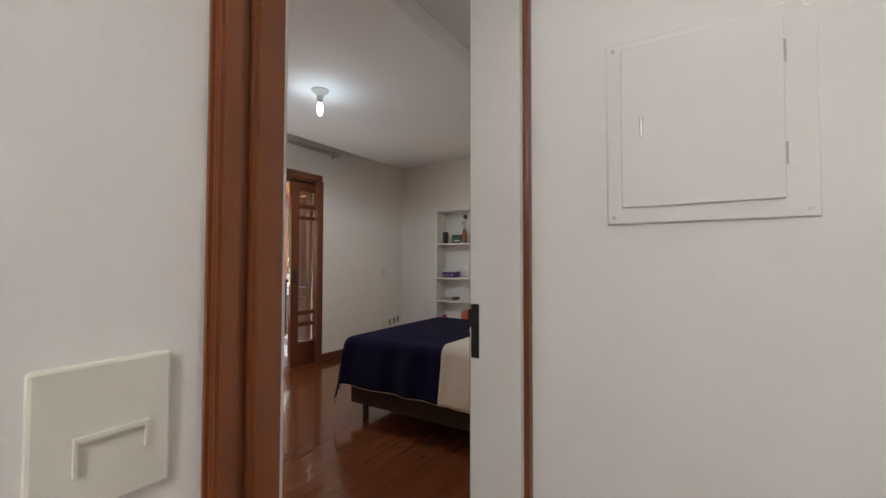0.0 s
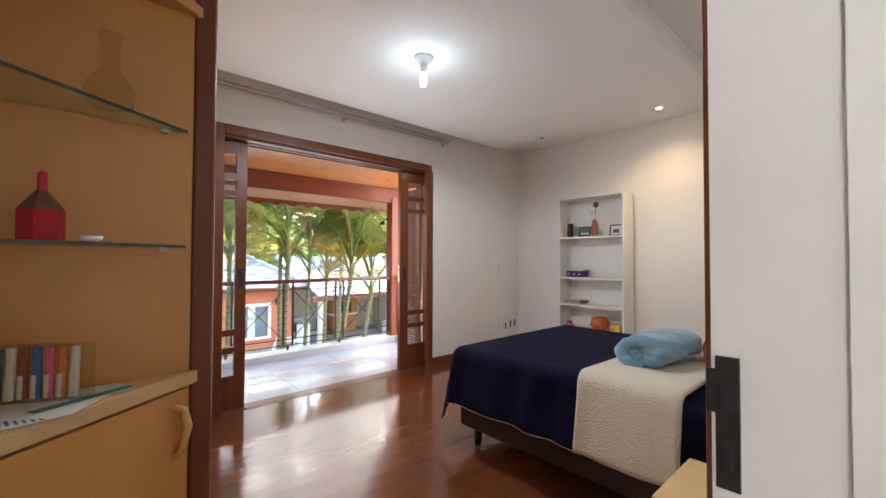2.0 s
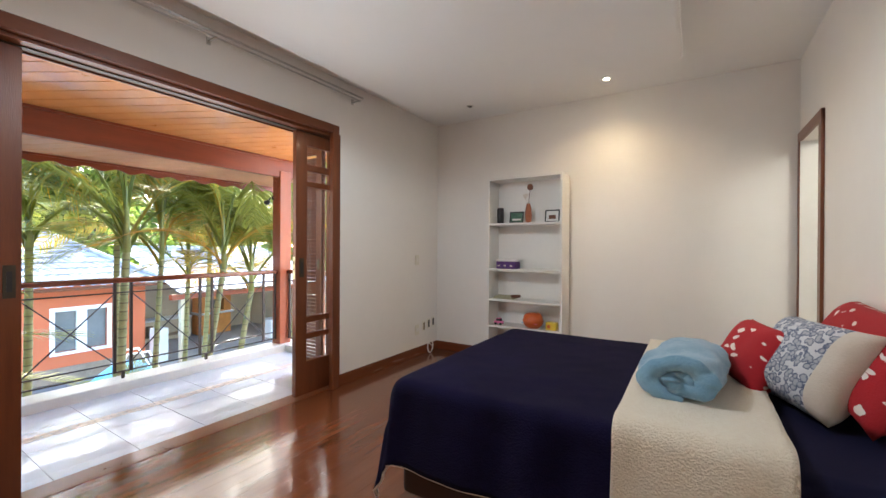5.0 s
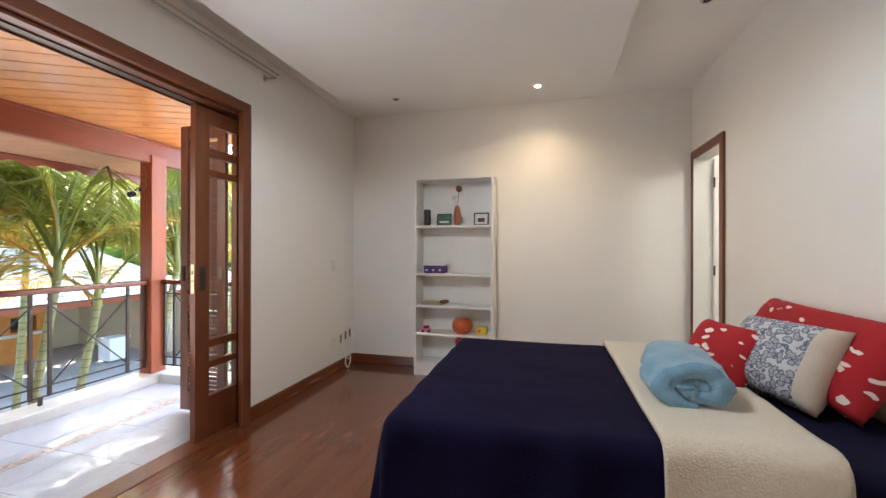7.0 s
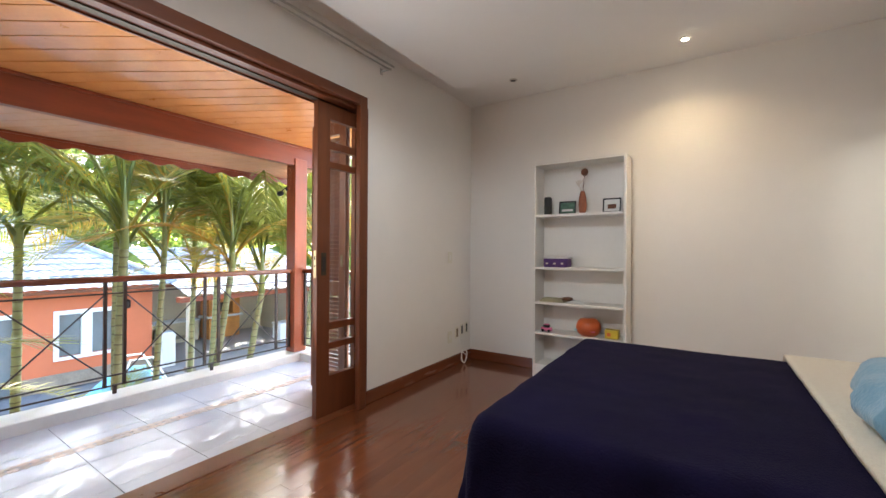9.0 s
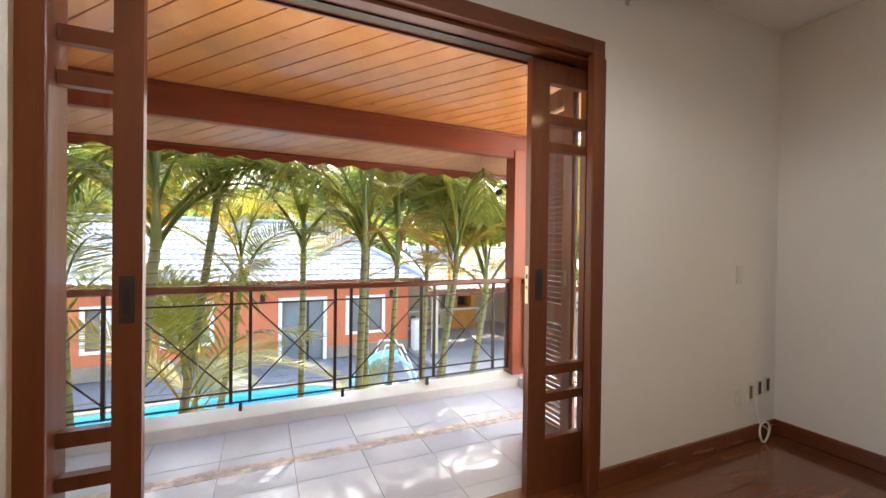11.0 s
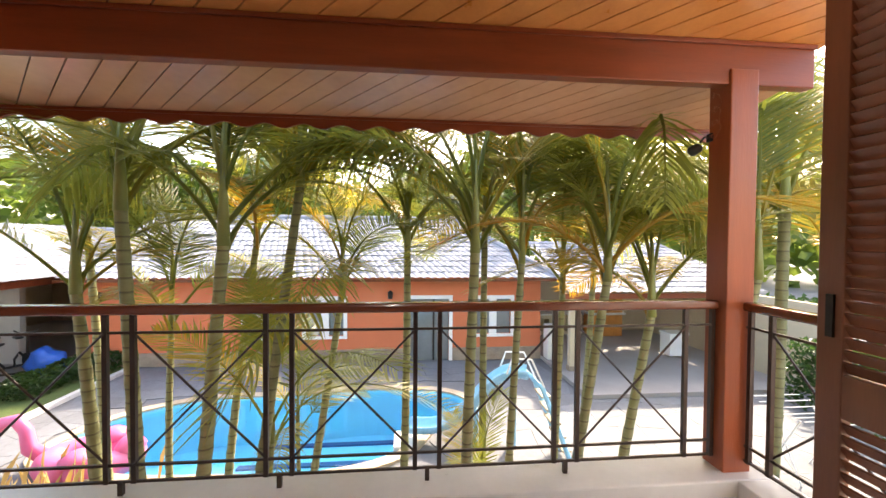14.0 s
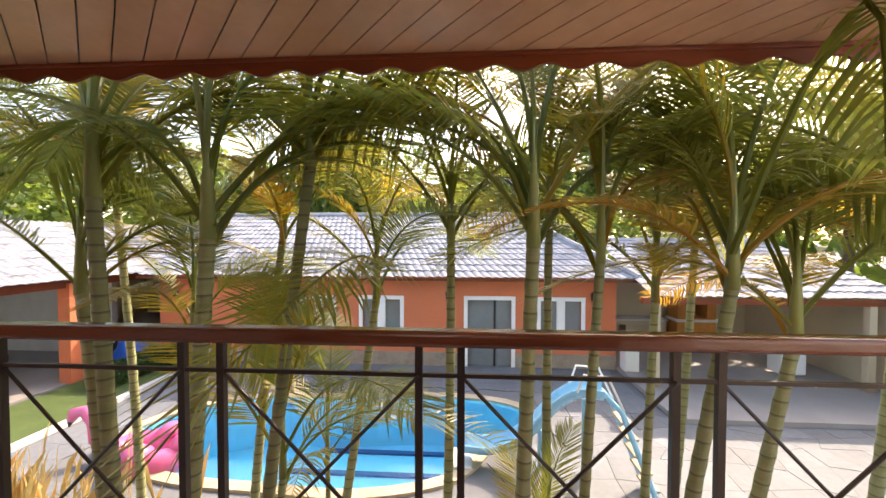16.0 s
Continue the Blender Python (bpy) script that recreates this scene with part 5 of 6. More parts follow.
def opening(b0, b1, c0, c1, door=False):
    w = part("door" if door else "window", boxes((HX - 0.12, HX - 0.10, b0, b1, c0, c1)), HOUSE_GLASS, hs, "grey glazed door" if door else "white framed window")
    fr = 0.115
    for nm, d in (("frame", (HX, HX + 0.03, b0 - fr, b0, c0, c1 + fr)), ("frame", (HX, HX + 0.03, b1, b1 + fr, c0, c1 + fr)), ("frame", (HX, HX + 0.03, b0, b1, c1, c1 + fr))):
        part(nm, boxes(d), WHITE, w, "white painted surround")
    if not door:
        part("sill", boxes((HX, HX + 0.05, b0 - fr, b1 + fr, c0 - 0.09, c0)), WHITE, w)
        m0 = (b0 + b1) / 2
        part("mullion", boxes((HX - 0.09, HX + 0.01, m0 - 0.12, m0 + 0.12, c0, c1)), WHITE, w)
    else:
        m0 = b0 + 0.62 * (b1 - b0)
        part("mullion", boxes((HX - 0.09, HX - 0.06, m0 - 0.03, m0 + 0.03, c0, c1)), DARK_METAL, w)
opening(*DOOR, True)
for q in WINS:
    opening(*q)
for y in (2.05, 7.0 - 1.0 + 0.35, -6.6):
    lp = part("wall_lantern", lathe([(0.03, 0), (0.07, 0.02), (0.08, 0.2), (0.09, 0.22), (0.02, 0.28)], (HX + 0.10, y, -0.62), 10), DARK_METAL, hs)
    part("bracket", box(HX, HX + 0.10, y - 0.02, y + 0.02, -0.5, -0.46), DARK_METAL, lp)


def tiled_slope(e0, e1, r0, r1, pitch=0.24, rows=13, amp=0.035):
    """Barrel tiles between an eave line e0-e1 and a ridge line r0-r1."""
    e0, e1, r0, r1 = [Vector(p) for p in (e0, e1, r0, r1)]
    n = max(8, int((e1 - e0).length / pitch) * 4)
    up = (e1 - e0).cross(r0 - e0).normalized()
    if up.z < 0:
        up = -up
    verts, faces = [], []
    prof = [0.0, 0.75, 1.0, 0.75]
    for i in range(n + 1):
        a, b = e0.lerp(e1, i / n), r0.lerp(r1, i / n)
        h = amp * prof[i % 4]
        for k in range(rows):
            for s, st in ((k / rows, 0.030), ((k + 0.98) / rows, 0.0)):
                j = 0.006 * math.sin(i * 12.9 + k * 78.2)
                verts.append(a.lerp(b, s) + up * (h + st + j))
    m = rows * 2
    for i in range(n):
        for k in range(m - 1):
            faces.append((i * m + k, (i + 1) * m + k, (i + 1) * m + k + 1, i * m + k + 1))
    bm = bmesh.new()
    vs = [bm.verts.new(v) for v in verts]
    for f in faces:
        bm.faces.new([vs[i] for i in f])
    bm.normal_update()
    if sum(f.normal.z for f in bm.faces) < 0:
        bmesh.ops.reverse_faces(bm, faces=bm.faces[:])
    return bm
rf = part("roof", tiled_slope((-16.05, -7.6, 0.06), (-16.05, 7.5, 0.06), (-21, -7.6, 2.15), (-21, 4.6, 2.15)), ROOF, hs, "whitewashed barrel tile roof")
part("roof", tiled_slope((-16.05, 7.5, 0.06), (-26, 7.5, 0.06), (-21, 4.6, 2.15), (-21.5, 4.6, 2.15)), ROOF, hs)
part("roof", tiled_slope((-26, 7.5, 0.06), (-26, -7.6, 0.06), (-21, 4.6, 2.14), (-21, -7.6, 2.14)), ROOF, hs)
part("fascia", box(-16.10, -16.04, -7.6, 7.5, -0.02, 0.055), DARK_WOOD, hs)
part("ridge_cap", tube([(-21, -7.6, 2.2), (-21, 4.7, 2.2), (-18.5, 6.05, 1.15), (-16.05, 7.5, 0.12)], 0.11, 8), ROOF, rf)

# barbecue porch
pp = thing("barbecue_porch", (-16, 10, GZ), "open beige barbecue porch with low tiled roof", "porch")
part("back_wall", box(-20.2, -20, 7.04, 13.2, GZ, 0.3), BEIGE_WALL, pp)
part("side_wall", box(-20, -12.6, 13.0, 13.2, GZ, -0.3), BEIGE_WALL, pp)
part("floor_step", box(-20, -13.0, 7.06, 13.0, GZ - 0.01, GZ + 0.11, 0.01), PORCH_FLOOR, pp)
for y in (7.45, 12.6):
    part("pillar", box(-15.0, -14.82, y - 0.09, y + 0.09, GZ + 0.11, -0.42, 0.01), BEIGE_WALL, pp)
    part("pillar_base", box(-15.03, -14.79, y - 0.12, y + 0.12, GZ + 0.11, GZ + 0.25, 0.01), STONE, pp)
part("lintel", box(-15.02, -14.8, 7.1, 13.2, -0.42, -0.26), BEAM_WOOD, pp)
part("roof", tiled_slope((-14.7, 7.3, -0.25), (-14.7, 13.6, -0.25), (-20.3, 7.55, 1.25), (-20.3, 13.6, 1.25)), ROOF, pp)
ov = thing("brick_oven", (-19.2, 10.6, GZ + 0.11), "orange brick barbecue oven with dark mouth", "oven")
part("body", wall_with_holes("y", 10.0, 11.3, GZ + 0.11, -0.6, -19.6, -18.9, [(10.3, 11.0, -1.55, -1.05)]), mat("orange_brick", (0.62, 0.26, 0.06), (0.48, 0.18, 0.04), 0.8, 5, 0.3, 20), ov)
part("firebox", box(-19.95, -19.6, 10.2, 11.1, -1.65, -0.95), BLACK, ov)
part("worktop", box(-19.6, -18.8, 9.9, 11.4, -1.68, -1.6), MARBLE, ov)
fz = thing("white_freezer", (-16.1, 11.5, GZ + 0.11), "white chest freezer in the porch", "freezer")
part("body", box(-16.35, -15.8, 11.2, 11.85, GZ + 0.17, -1.80, 0.03), WHITE, fz)
part("lid", box(-16.37, -15.78, 11.18, 11.87, -1.80, -1.73, 0.02), WHITE, fz)
ct = thing("porch_counter", (-19.5, 8.6, GZ + 0.11), "beige masonry counter with dark shelf openings", "counter")
part("body", wall_with_holes("y", 7.3, 9.8, GZ + 0.11, -1.75, -19.9, -19.3, [(7.5, 8.4, -2.4, -1.9), (8.7, 9.6, -2.4, -1.9)]), BEIGE_WALL, ct)
part("worktop", box(-19.95, -19.25, 7.25, 9.85, -1.75, -1.68, 0.01), MARBLE, ct)
fr = thing("small_fridge", (-16.1, 7.45, GZ), "white cabinet beside the house corner", "cabinet")
part("body", box(-16.35, -15.95, 7.1, 7.5, GZ + 0.11, -1.45, 0.02), WHITE, fr)
part("door", box(-15.95, -15.92, 7.12, 7.48, GZ + 0.15, -1.5, 0.008), PLATE, fr)

# garage wing on the other side
gw = thing("garage_wing", (-15, -11, GZ), "open garage wing with tiled roof and orange pillars", "garage")
part("back_wall", box(-24, -8, -14.2, -14, GZ, 0.1), BEIGE_WALL, gw)
part("end_wall", box(-24.2, -24, -14, -7.9, GZ, 0.1), BEIGE_WALL, gw)
part("end_wall", box(-17.2, -17.0, -14, -9.3, GZ, 0.1), DARK_ROOM, gw)
part("floor", box(-24, -8, -14, -8.0, GZ - 0.01, GZ + 0.03), PORCH_FLOOR, gw)
for x in (-14.4, -10.6):
    part("pillar", box(x - 0.17, x + 0.17, -8.2, -7.86, GZ, 0.02), ORANGE_WALL, gw)
part("lintel", box(-24, -8, -8.15, -7.95, -0.1, 0.1), BEAM_WOOD, gw)
part("roof", tiled_slope((-24.3, -7.55, 0.12), (-7.6, -7.55, 0.12), (-24.3, -11.2, 1.75), (-7.6, -11.2, 1.75), rows=9), ROOF, gw)
part("roof", tiled_slope((-7.6, -14.6, 0.12), (-24.3, -14.6, 0.12), (-7.6, -11.2, 1.74), (-24.3, -11.2, 1.74), rows=9), ROOF, gw)


def car():
    c = thing("parked_car", (-12.3, -10.6, GZ + 0.03), "dark grey hatchback parked in the garage", "car")
    z = GZ + 0.03
    bm = bmesh.new()
    prof = [(-2.0, 0.35), (-2.05, 0.7), (-1.5, 0.85), (-0.9, 1.0), (-0.35, 1.42), (0.9, 1.46), (1.7, 1.05), (2.0, 0.95), (2.05, 0.35)]
    rows_ = []
    for w_, k in ((-0.82, 0.96), (-0.78, 1.0), (0.78, 1.0), (0.82, 0.96)):
        rows_.append([bm.verts.new((-12.3 + px, -10.6 + w_ * (0.86 if pz > 1.02 else 1), z + 0.0 + pz * k)) for px, pz in prof])
    for r0, r1 in zip(rows_, rows_[1:]):
        for i in range(len(prof) - 1):
            bm.faces.new((r0[i], r0[i + 1], r1[i + 1], r1[i]))
    bm.faces.new(rows_[0]); bm.faces.new(rows_[-1][::-1])
    bmesh.ops.recalc_face_normals(bm, faces=bm.faces[:])
    body = part("body", bm, CAR_PAINT, c)
    part("window", boxes((-12.9, -11.5, -9.80, -9.79 + 0.02, z + 1.03, z + 1.33)), BLACK, c, "dark side glass")
    for x in (-13.6, -11.0):
        for y in (-11.4, -9.82):
            w = part("wheel", tube([(x, y - 0.1, z + 0.32), (x, y + 0.1, z + 0.32)], 0.32, 20), RUBBER, c)
            part("rim", tube([(x, y - 0.105, z + 0.32), (x, y + 0.105, z + 0.32)], 0.19, 16), STEEL, w)
    for x in (-14.33,):
        part("headlight", boxes((x, x + 0.05, -10.2, -9.9, z + 0.62, z + 0.75)), WHITE, c)
car()


def exercise_bike(x, y, rot):
    e = thing("exercise_bike", (x, y, GZ + 0.03), "dark exercise bike standing under the garage roof", "exercise bike", "exercise bikes")
    e.rotation_euler = (0, 0, radians(rot))
    def p(nm, bm, mt):
        o = part(nm, bm, mt, e)
        o.matrix_parent_inverse = Matrix.Identity(4)
        return o
    p("frame", tube([(-0.45, 0, 0.25), (-0.1, 0, 0.5), (0.35, 0, 0.35), (0.42, 0, 1.15)], 0.035, 8), DARK_METAL)
    p("seat_post", tube([(-0.1, 0, 0.35), (-0.2, 0, 0.9)], 0.025, 8), STEEL)
    p("saddle", box(-0.33, -0.06, -0.09, 0.09, 0.9, 0.97, 0.03, 3), BLACK)
    p("handlebar", tube([(0.35, -0.28, 1.25), (0.42, -0.15, 1.15), (0.42, 0.15, 1.15), (0.35, 0.28, 1.25)], 0.018, 8), BLACK)
    fw = p("flywheel", tube([(0.38, -0.04, 0.32), (0.38, 0.04, 0.32)], 0.24, 20), RUBBER)
    for xx in (-0.45, 0.45):
        p("foot_bar", tube([(xx, -0.25, 0.04), (xx, 0.25, 0.04)], 0.03, 8), DARK_METAL)
    p("leg", tube([(-0.45, 0, 0.04), (-0.45, 0, 0.27)], 0.025, 8), DARK_METAL)
exercise_bike(-15.4, -8.55, 20)
exercise_bike(-16.4, -8.75, 60)
bm = bmesh.new()
bmesh.ops.create_icosphere(bm, subdivisions=3, radius=0.42)
for v in bm.verts:
    k = 1 + 0.35 * noise.noise(v.co * 4)
    v.co = Vector((v.co.x * k - 16.0, v.co.y * k - 7.75, max(GZ, GZ + 0.33 + v.co.z * k * 1.1)))
whole("blue_tarp", bm, BLUE_TARP, "crumpled blue plastic sheet on the ground", "tarp", "", True)

# pool slide
def trough(path, rad, th):
    bm = bmesh.new()
    pts = [Vector(p) for p in path]
    rings = []
    for i, p in enumerate(pts):
        d = pts[min(i + 1, len(pts) - 1)] - pts[max(0, i - 1)]
        side = Vector((d.y, -d.x, 0)).normalized()
        up = side.cross(d).normalized()
        if up.z < 0:
            up = -up
        ring = []
        for r in (rad, rad - th):
            seq = [math.pi * (1 + k / 10) for k in range(11)]
            seq = seq if r == rad else seq[::-1]
            for an in seq:
                ring.append(bm.verts.new(p + side * r * math.cos(an) + up * (r * math.sin(an) * 0.9 + rad * 0.6)))
        rings.append(ring)
    n = len(rings[0])
    for a_, b_ in zip(rings, rings[1:]):
        for k in range(n):
            bm.faces.new((a_[k], a_[(k + 1) % n], b_[(k + 1) % n], b_[k]))
    bm.faces.new(rings[0]); bm.faces.new(rings[-1][::-1])
    bmesh.ops.recalc_face_normals(bm, faces=bm.faces[:])
    return bm
sl = thing("pool_slide", (-11, 4.3, GZ), "light blue fibreglass pool slide with ladder", "slide")
ctrl = [(-10.93, 4.85, -1.30), (-11.0, 4.5, -1.30), (-11.08, 4.15, -1.55), (-11.15, 3.8, -1.98), (-11.2, 3.45, -2.27), (-11.25, 3.05, -2.42), (-11.3, 2.6, -2.42)]
fine_ = []
for i in range(len(ctrl) - 1):
    p0, p1, p2, p3 = [Vector(ctrl[max(0, min(len(ctrl) - 1, i + k - 1))]) for k in range(4)]
    for s in range(5):
        t = s / 5
        fine_.append(0.5 * ((2 * p1) + (p2 - p0) * t + (2 * p0 - 5 * p1 + 4 * p2 - p3) * t * t + (3 * p1 - p0 - 3 * p2 + p3) * t ** 3))
part("chute", trough(fine_ + [Vector(ctrl[-1])], 0.24, 0.025), SLIDE_BLUE, sl, "", True)
for s in (-0.24, 0.24):
    part("ladder_rail", tube([(-10.93 + s, 4.85, -1.25), (-10.8 + s, 5.02, -1.42), (-10.5 + s, 5.45, GZ)], 0.045, 8), SLIDE_BLUE, sl)
    part("handrail", tube([(-11.0 + s, 4.4, -1.2), (-11.0 + s, 4.5, -0.92), (-10.93 + s, 4.85, -0.92), (-10.8 + s, 5.05, -1.4)], 0.02, 8), WHITE, sl, "white tubular handrail")
for k in range(5):
    f = (k + 0.7) / 5.5
    x, y, z = -10.8 + 0.3 * f, 5.02 + 0.43 * f, -1.42 + (GZ + 1.42) * f
    part("step", box(x - 0.22, x + 0.22, y - 0.07, y + 0.10, z - 0.02, z + 0.02, 0.006), COPING, sl)
part("support", tube([(-11.15, 3.9, GZ), (-11.15, 3.9, -2.0)], 0.05, 8), SLIDE_BLUE, sl)
part("support", tube([(-11.0, 4.6, GZ), (-11.0, 4.6, -1.4)], 0.06, 8), SLIDE_BLUE, sl)
part("outlet_curb", box(-11.6, -10.95, 2.3, 2.75, GZ - 0.03, GZ + 0.08, 0.03), MARBLE, sl)

# flamingo float
fg = thing("flamingo_float", (-10.95, -3.1, GZ - 0.08), "big pink inflatable flamingo float in the pool", "pool float")
bm = bmesh.new()
pts = [(-11.0 + 0.42 * math.cos(a_ * math.pi / 12), -2.95 + 0.62 * math.sin(a_ * math.pi / 12), GZ + 0.08) for a_ in range(25)]
part("ring", tube(pts, 0.22, 14), PINK, fg, "", True)
part("tail", lathe([(0.02, 0), (0.2, 0.08), (0.24, 0.2), (0.15, 0.33), (0.03, 0.38)], (-11.0, -2.3, GZ + 0.1), 14), PINK, fg, "", True)
nk = part("neck", tube([(-10.95, -3.55, GZ + 0.1), (-10.9, -3.85, GZ + 0.35), (-10.9, -3.9, GZ + 0.65), (-10.9, -4.05, GZ + 0.85), (-10.9, -4.25, GZ + 0.80), (-10.9, -4.32, GZ + 0.68)], [0.13, 0.12, 0.10, 0.10, 0.10, 0.07], 12), PINK, fg, "", True)
part("beak", tube([(-10.9, -4.32, GZ + 0.68), (-10.9, -4.36, GZ + 0.55)], [0.06, 0.015], 10), BLACK, nk, "black beak")
for s in (-0.42, 0.42):
    part("wing", lathe([(0.03, 0), (0.24, 0.05), (0.26, 0.14), (0.12, 0.24), (0.02, 0.26)], (-11.0 + s, -2.85, GZ + 0.18), 12), PINK, fg, "", True)

# lawn, kerb, hedges
lawn = setting("lawn", box(-16.45, -7.0, -7.8, -5.75, GZ - 0.019, GZ + 0.03), GRASS, "green lawn strip", "lawn")
for i in range(12):
    x0 = -16.4 + 0.8 * i
    part("kerb_stone", box(x0 + 0.005, x0 + 0.795, -5.75, -5.60, GZ - 0.02, GZ + 0.09, 0.01), MARBLE, lawn)


def leafy_box(name, x0, x1, y0, y1, z0, z1, count, size, material, label, rounded=True):
    bm = bmesh.new()
    for _ in range(count):
        u, v, w = rnd.uniform(-1, 1), rnd.uniform(-1, 1), rnd.uniform(-0.6, 1)
        m_ = max(abs(u), abs(v), abs(w)) if not rounded else (abs(u) ** 3 + abs(v) ** 3 + abs(w) ** 3) ** (1 / 3)
        k = rnd.uniform(0.82, 1.04) / max(m_, 0.2)
        c = Vector(((x0 + x1) / 2 + u * k * (x1 - x0) / 2, (y0 + y1) / 2 + v * k * (y1 - y0) / 2, (z0 + z1) / 2 + w * k * (z1 - z0) / 2))
        if c.z < z0:
            c.z = z0 + rnd.uniform(0, 0.1)
        q = Euler((rnd.uniform(-1.2, 1.2), rnd.uniform(-1.2, 1.2), rnd.uniform(0, 6.3))).to_matrix()
        s = size * rnd.uniform(0.6, 1.3)
        vs = [bm.verts.new(c + q @ Vector(p_)) for p_ in ((0, 0, 0), (s * 0.45, s * 0.35, 0.02), (0, s * 1.2, 0), (-s * 0.45, s * 0.35, 0.02))]
        bm.faces.new(vs)
    return tagged(part(name, bm, material), label, "hedge", "", "stuff")
for x, y, w in ((-15.6, -6.7, 0.7), (-14.4, -6.75, 0.6), (-16.1, -6.4, 0.55)):
    leafy_box("low_hedge", x - w, x + w, y - 0.45, y + 0.45, GZ, GZ + 0.55, 1500, 0.07, HEDGE_LEAF, "low clipped green hedge by the lawn")
leafy_box("tall_hedge", -14.5, -4.2, 13.3, 14.3, GZ, -0.35, 7000, 0.12, HEDGE_LEAF, "tall green hedge along the garden edge", False)
leafy_box("tall_hedge", -12.5, -8.5, 11.8, 12.9, GZ, -1.1, 3500, 0.10, HEDGE_LEAF, "green hedge beside the paved yard", False)
dr_ = thing("drying_rack", (-9.6, 9.3, GZ), "white metal folding clothes rack", "drying rack")
for s in (-0.4, 0.4):
    part("leg", tube([(-9.9, 9.3 + s, GZ), (-9.35, 9.3 + s, GZ + 1.05)], 0.015, 8), WHITE, dr_)
    part("leg", tube([(-9.3, 9.3 + s, GZ), (-9.85, 9.3 + s, GZ + 1.05)], 0.015, 8), WHITE, dr_)
for k in range(7):
    x = -10.2 + 0.2 * k
    part("line_bar", tube([(x, 8.8, GZ + 1.05 + 0.08 * abs(k - 3) / 3), (x, 9.8, GZ + 1.05 + 0.08 * abs(k - 3) / 3)], 0.008, 6), WHITE, dr_)

# ornamental dry grass by the pool
bm = bmesh.new()
for _ in range(500):
    x, y = rnd.gauss(-8.6, 0.5), rnd.gauss(-3.6, 0.9)
    h, an = rnd.uniform(0.5, 1.1), rnd.uniform(0, 6.3)
    d = Vector((math.cos(an), math.sin(an), 0)) * rnd.uniform(0.1, 0.4)
    b_ = Vector((x, y, GZ))
    s = Vector((-d.y, d.x, 0)).normalized() * 0.007
    v = [bm.verts.new(p_) for p_ in (b_ - s, b_ + s, b_ + d * 0.4 + Vector((0, 0, h * 0.7)) + s, b_ + d + Vector((0, 0, h)), b_ + d * 0.4 + Vector((0, 0, h * 0.7)) - s)]
    bm.faces.new(v)
tagged(part("ornamental_grass", bm, leaf_mat("dry_grass_blade", (0.20, 0.20, 0.06), (0.42, 0.34, 0.16), (0.55, 0.45, 0.26))), "pale dry ornamental grass by the pool", "grass", "", "stuff")


# ---- palms ----
def frond_on(pts, r, length, droop, material, pairs=50, bare=0.24, reach=0.28, width=0.0110, lift=(0.05, 0.30)):
    """A rachis along pts with two combs of narrow, slightly channelled leaflets."""
    bm = bmesh.new()
    n = len(pts) - 1
    tube(pts, [0.019 * (1 - 0.88 * i / n) + 0.002 for i in range(n + 1)], 5, bm)
    for k in range(pairs):
        s = bare + (0.99 - bare) * k / (pairs - 1)
        i = min(n - 1, int(s * n))
        p, d = pts[i].lerp(pts[i + 1], s * n - i), (pts[i + 1] - pts[i]).normalized()
        w = Vector((-d.y, d.x, 0.0001)).normalized()
        up = d.cross(w)
        if up.z < 0:
            up = -up
        ln = length * reach * (math.sin(math.pi * (0.20 + 0.74 * (s - bare) / (1 - bare))) ** 0.6)
        for sg in (-1, 1):
            l1 = ln * r.uniform(0.88, 1.08)
            v0 = (w * sg + d * (0.50 + 0.55 * s + r.uniform(-0.10, 0.10)) + up * r.uniform(*lift)).normalized()
            drop = droop * r.uniform(0.6, 1.4)
            q = [p + v0 * l1 * f + Vector((0, 0, -0.40 * drop * l1 * f ** 2.2)) for f in (0.0, 0.35, 0.72, 1.0)]
            side = (d - v0 * d.dot(v0)).normalized() * width * r.uniform(0.8, 1.15)
            A = [bm.verts.new(c) for c in (q[0] - side * 0.45, q[0] + side * 0.45, q[1] - side, q[1] + side, q[2] - side * 0.7, q[2] + side * 0.7, q[3])]
            bm.faces.new((A[0], A[1], A[3], A[2]))
            bm.faces.new((A[2], A[3], A[5], A[4]))
            bm.faces.new((A[4], A[5], A[6]))
    return mesh_of("frond", bm, material)


def frond_mesh(seed, length, arch, droop, material):
    """An arching frond that starts at the origin along +X."""
    r = random.Random(seed)
    n, bend = 16, r.uniform(-0.12, 0.12)
    pts = [Vector((length * (s - 0.12 * arch * s ** 3), length * bend * s * s, length * (0.10 * s - 0.42 * arch * s ** 2.4))) for s in (i / n for i in range(n + 1))]
    return frond_on(pts, r, length, droop, material)
FRONDS = [frond_mesh(k, L_, a_, d_, PALM) for k, (L_, a_, d_) in enumerate(((2.1, 0.9, 0.4), (2.3, 1.2, 0.7), (2.0, 1.5, 0.5), (2.2, 0.7, 0.3), (2.4, 1.5, 0.9), (1.8, 1.3, 0.5), (2.2, 1.8, 0.8), (2.5, 1.1, 0.6)))]
FRONDS_DROOPING = [frond_mesh(30 + k, L_, a_, d_, PALM) for k, (L_, a_, d_) in enumerate(((2.3, 2.3, 0.9), (2.1, 2.0, 1.1), (2.5, 2.5, 0.8)))]
FRONDS_DRY = [frond_mesh(50 + k, L_, a_, d_, PALM_DRY) for k, (L_, a_, d_) in enumerate(((1.7, 1.6, 0.9), (1.9, 1.9, 1.1)))]


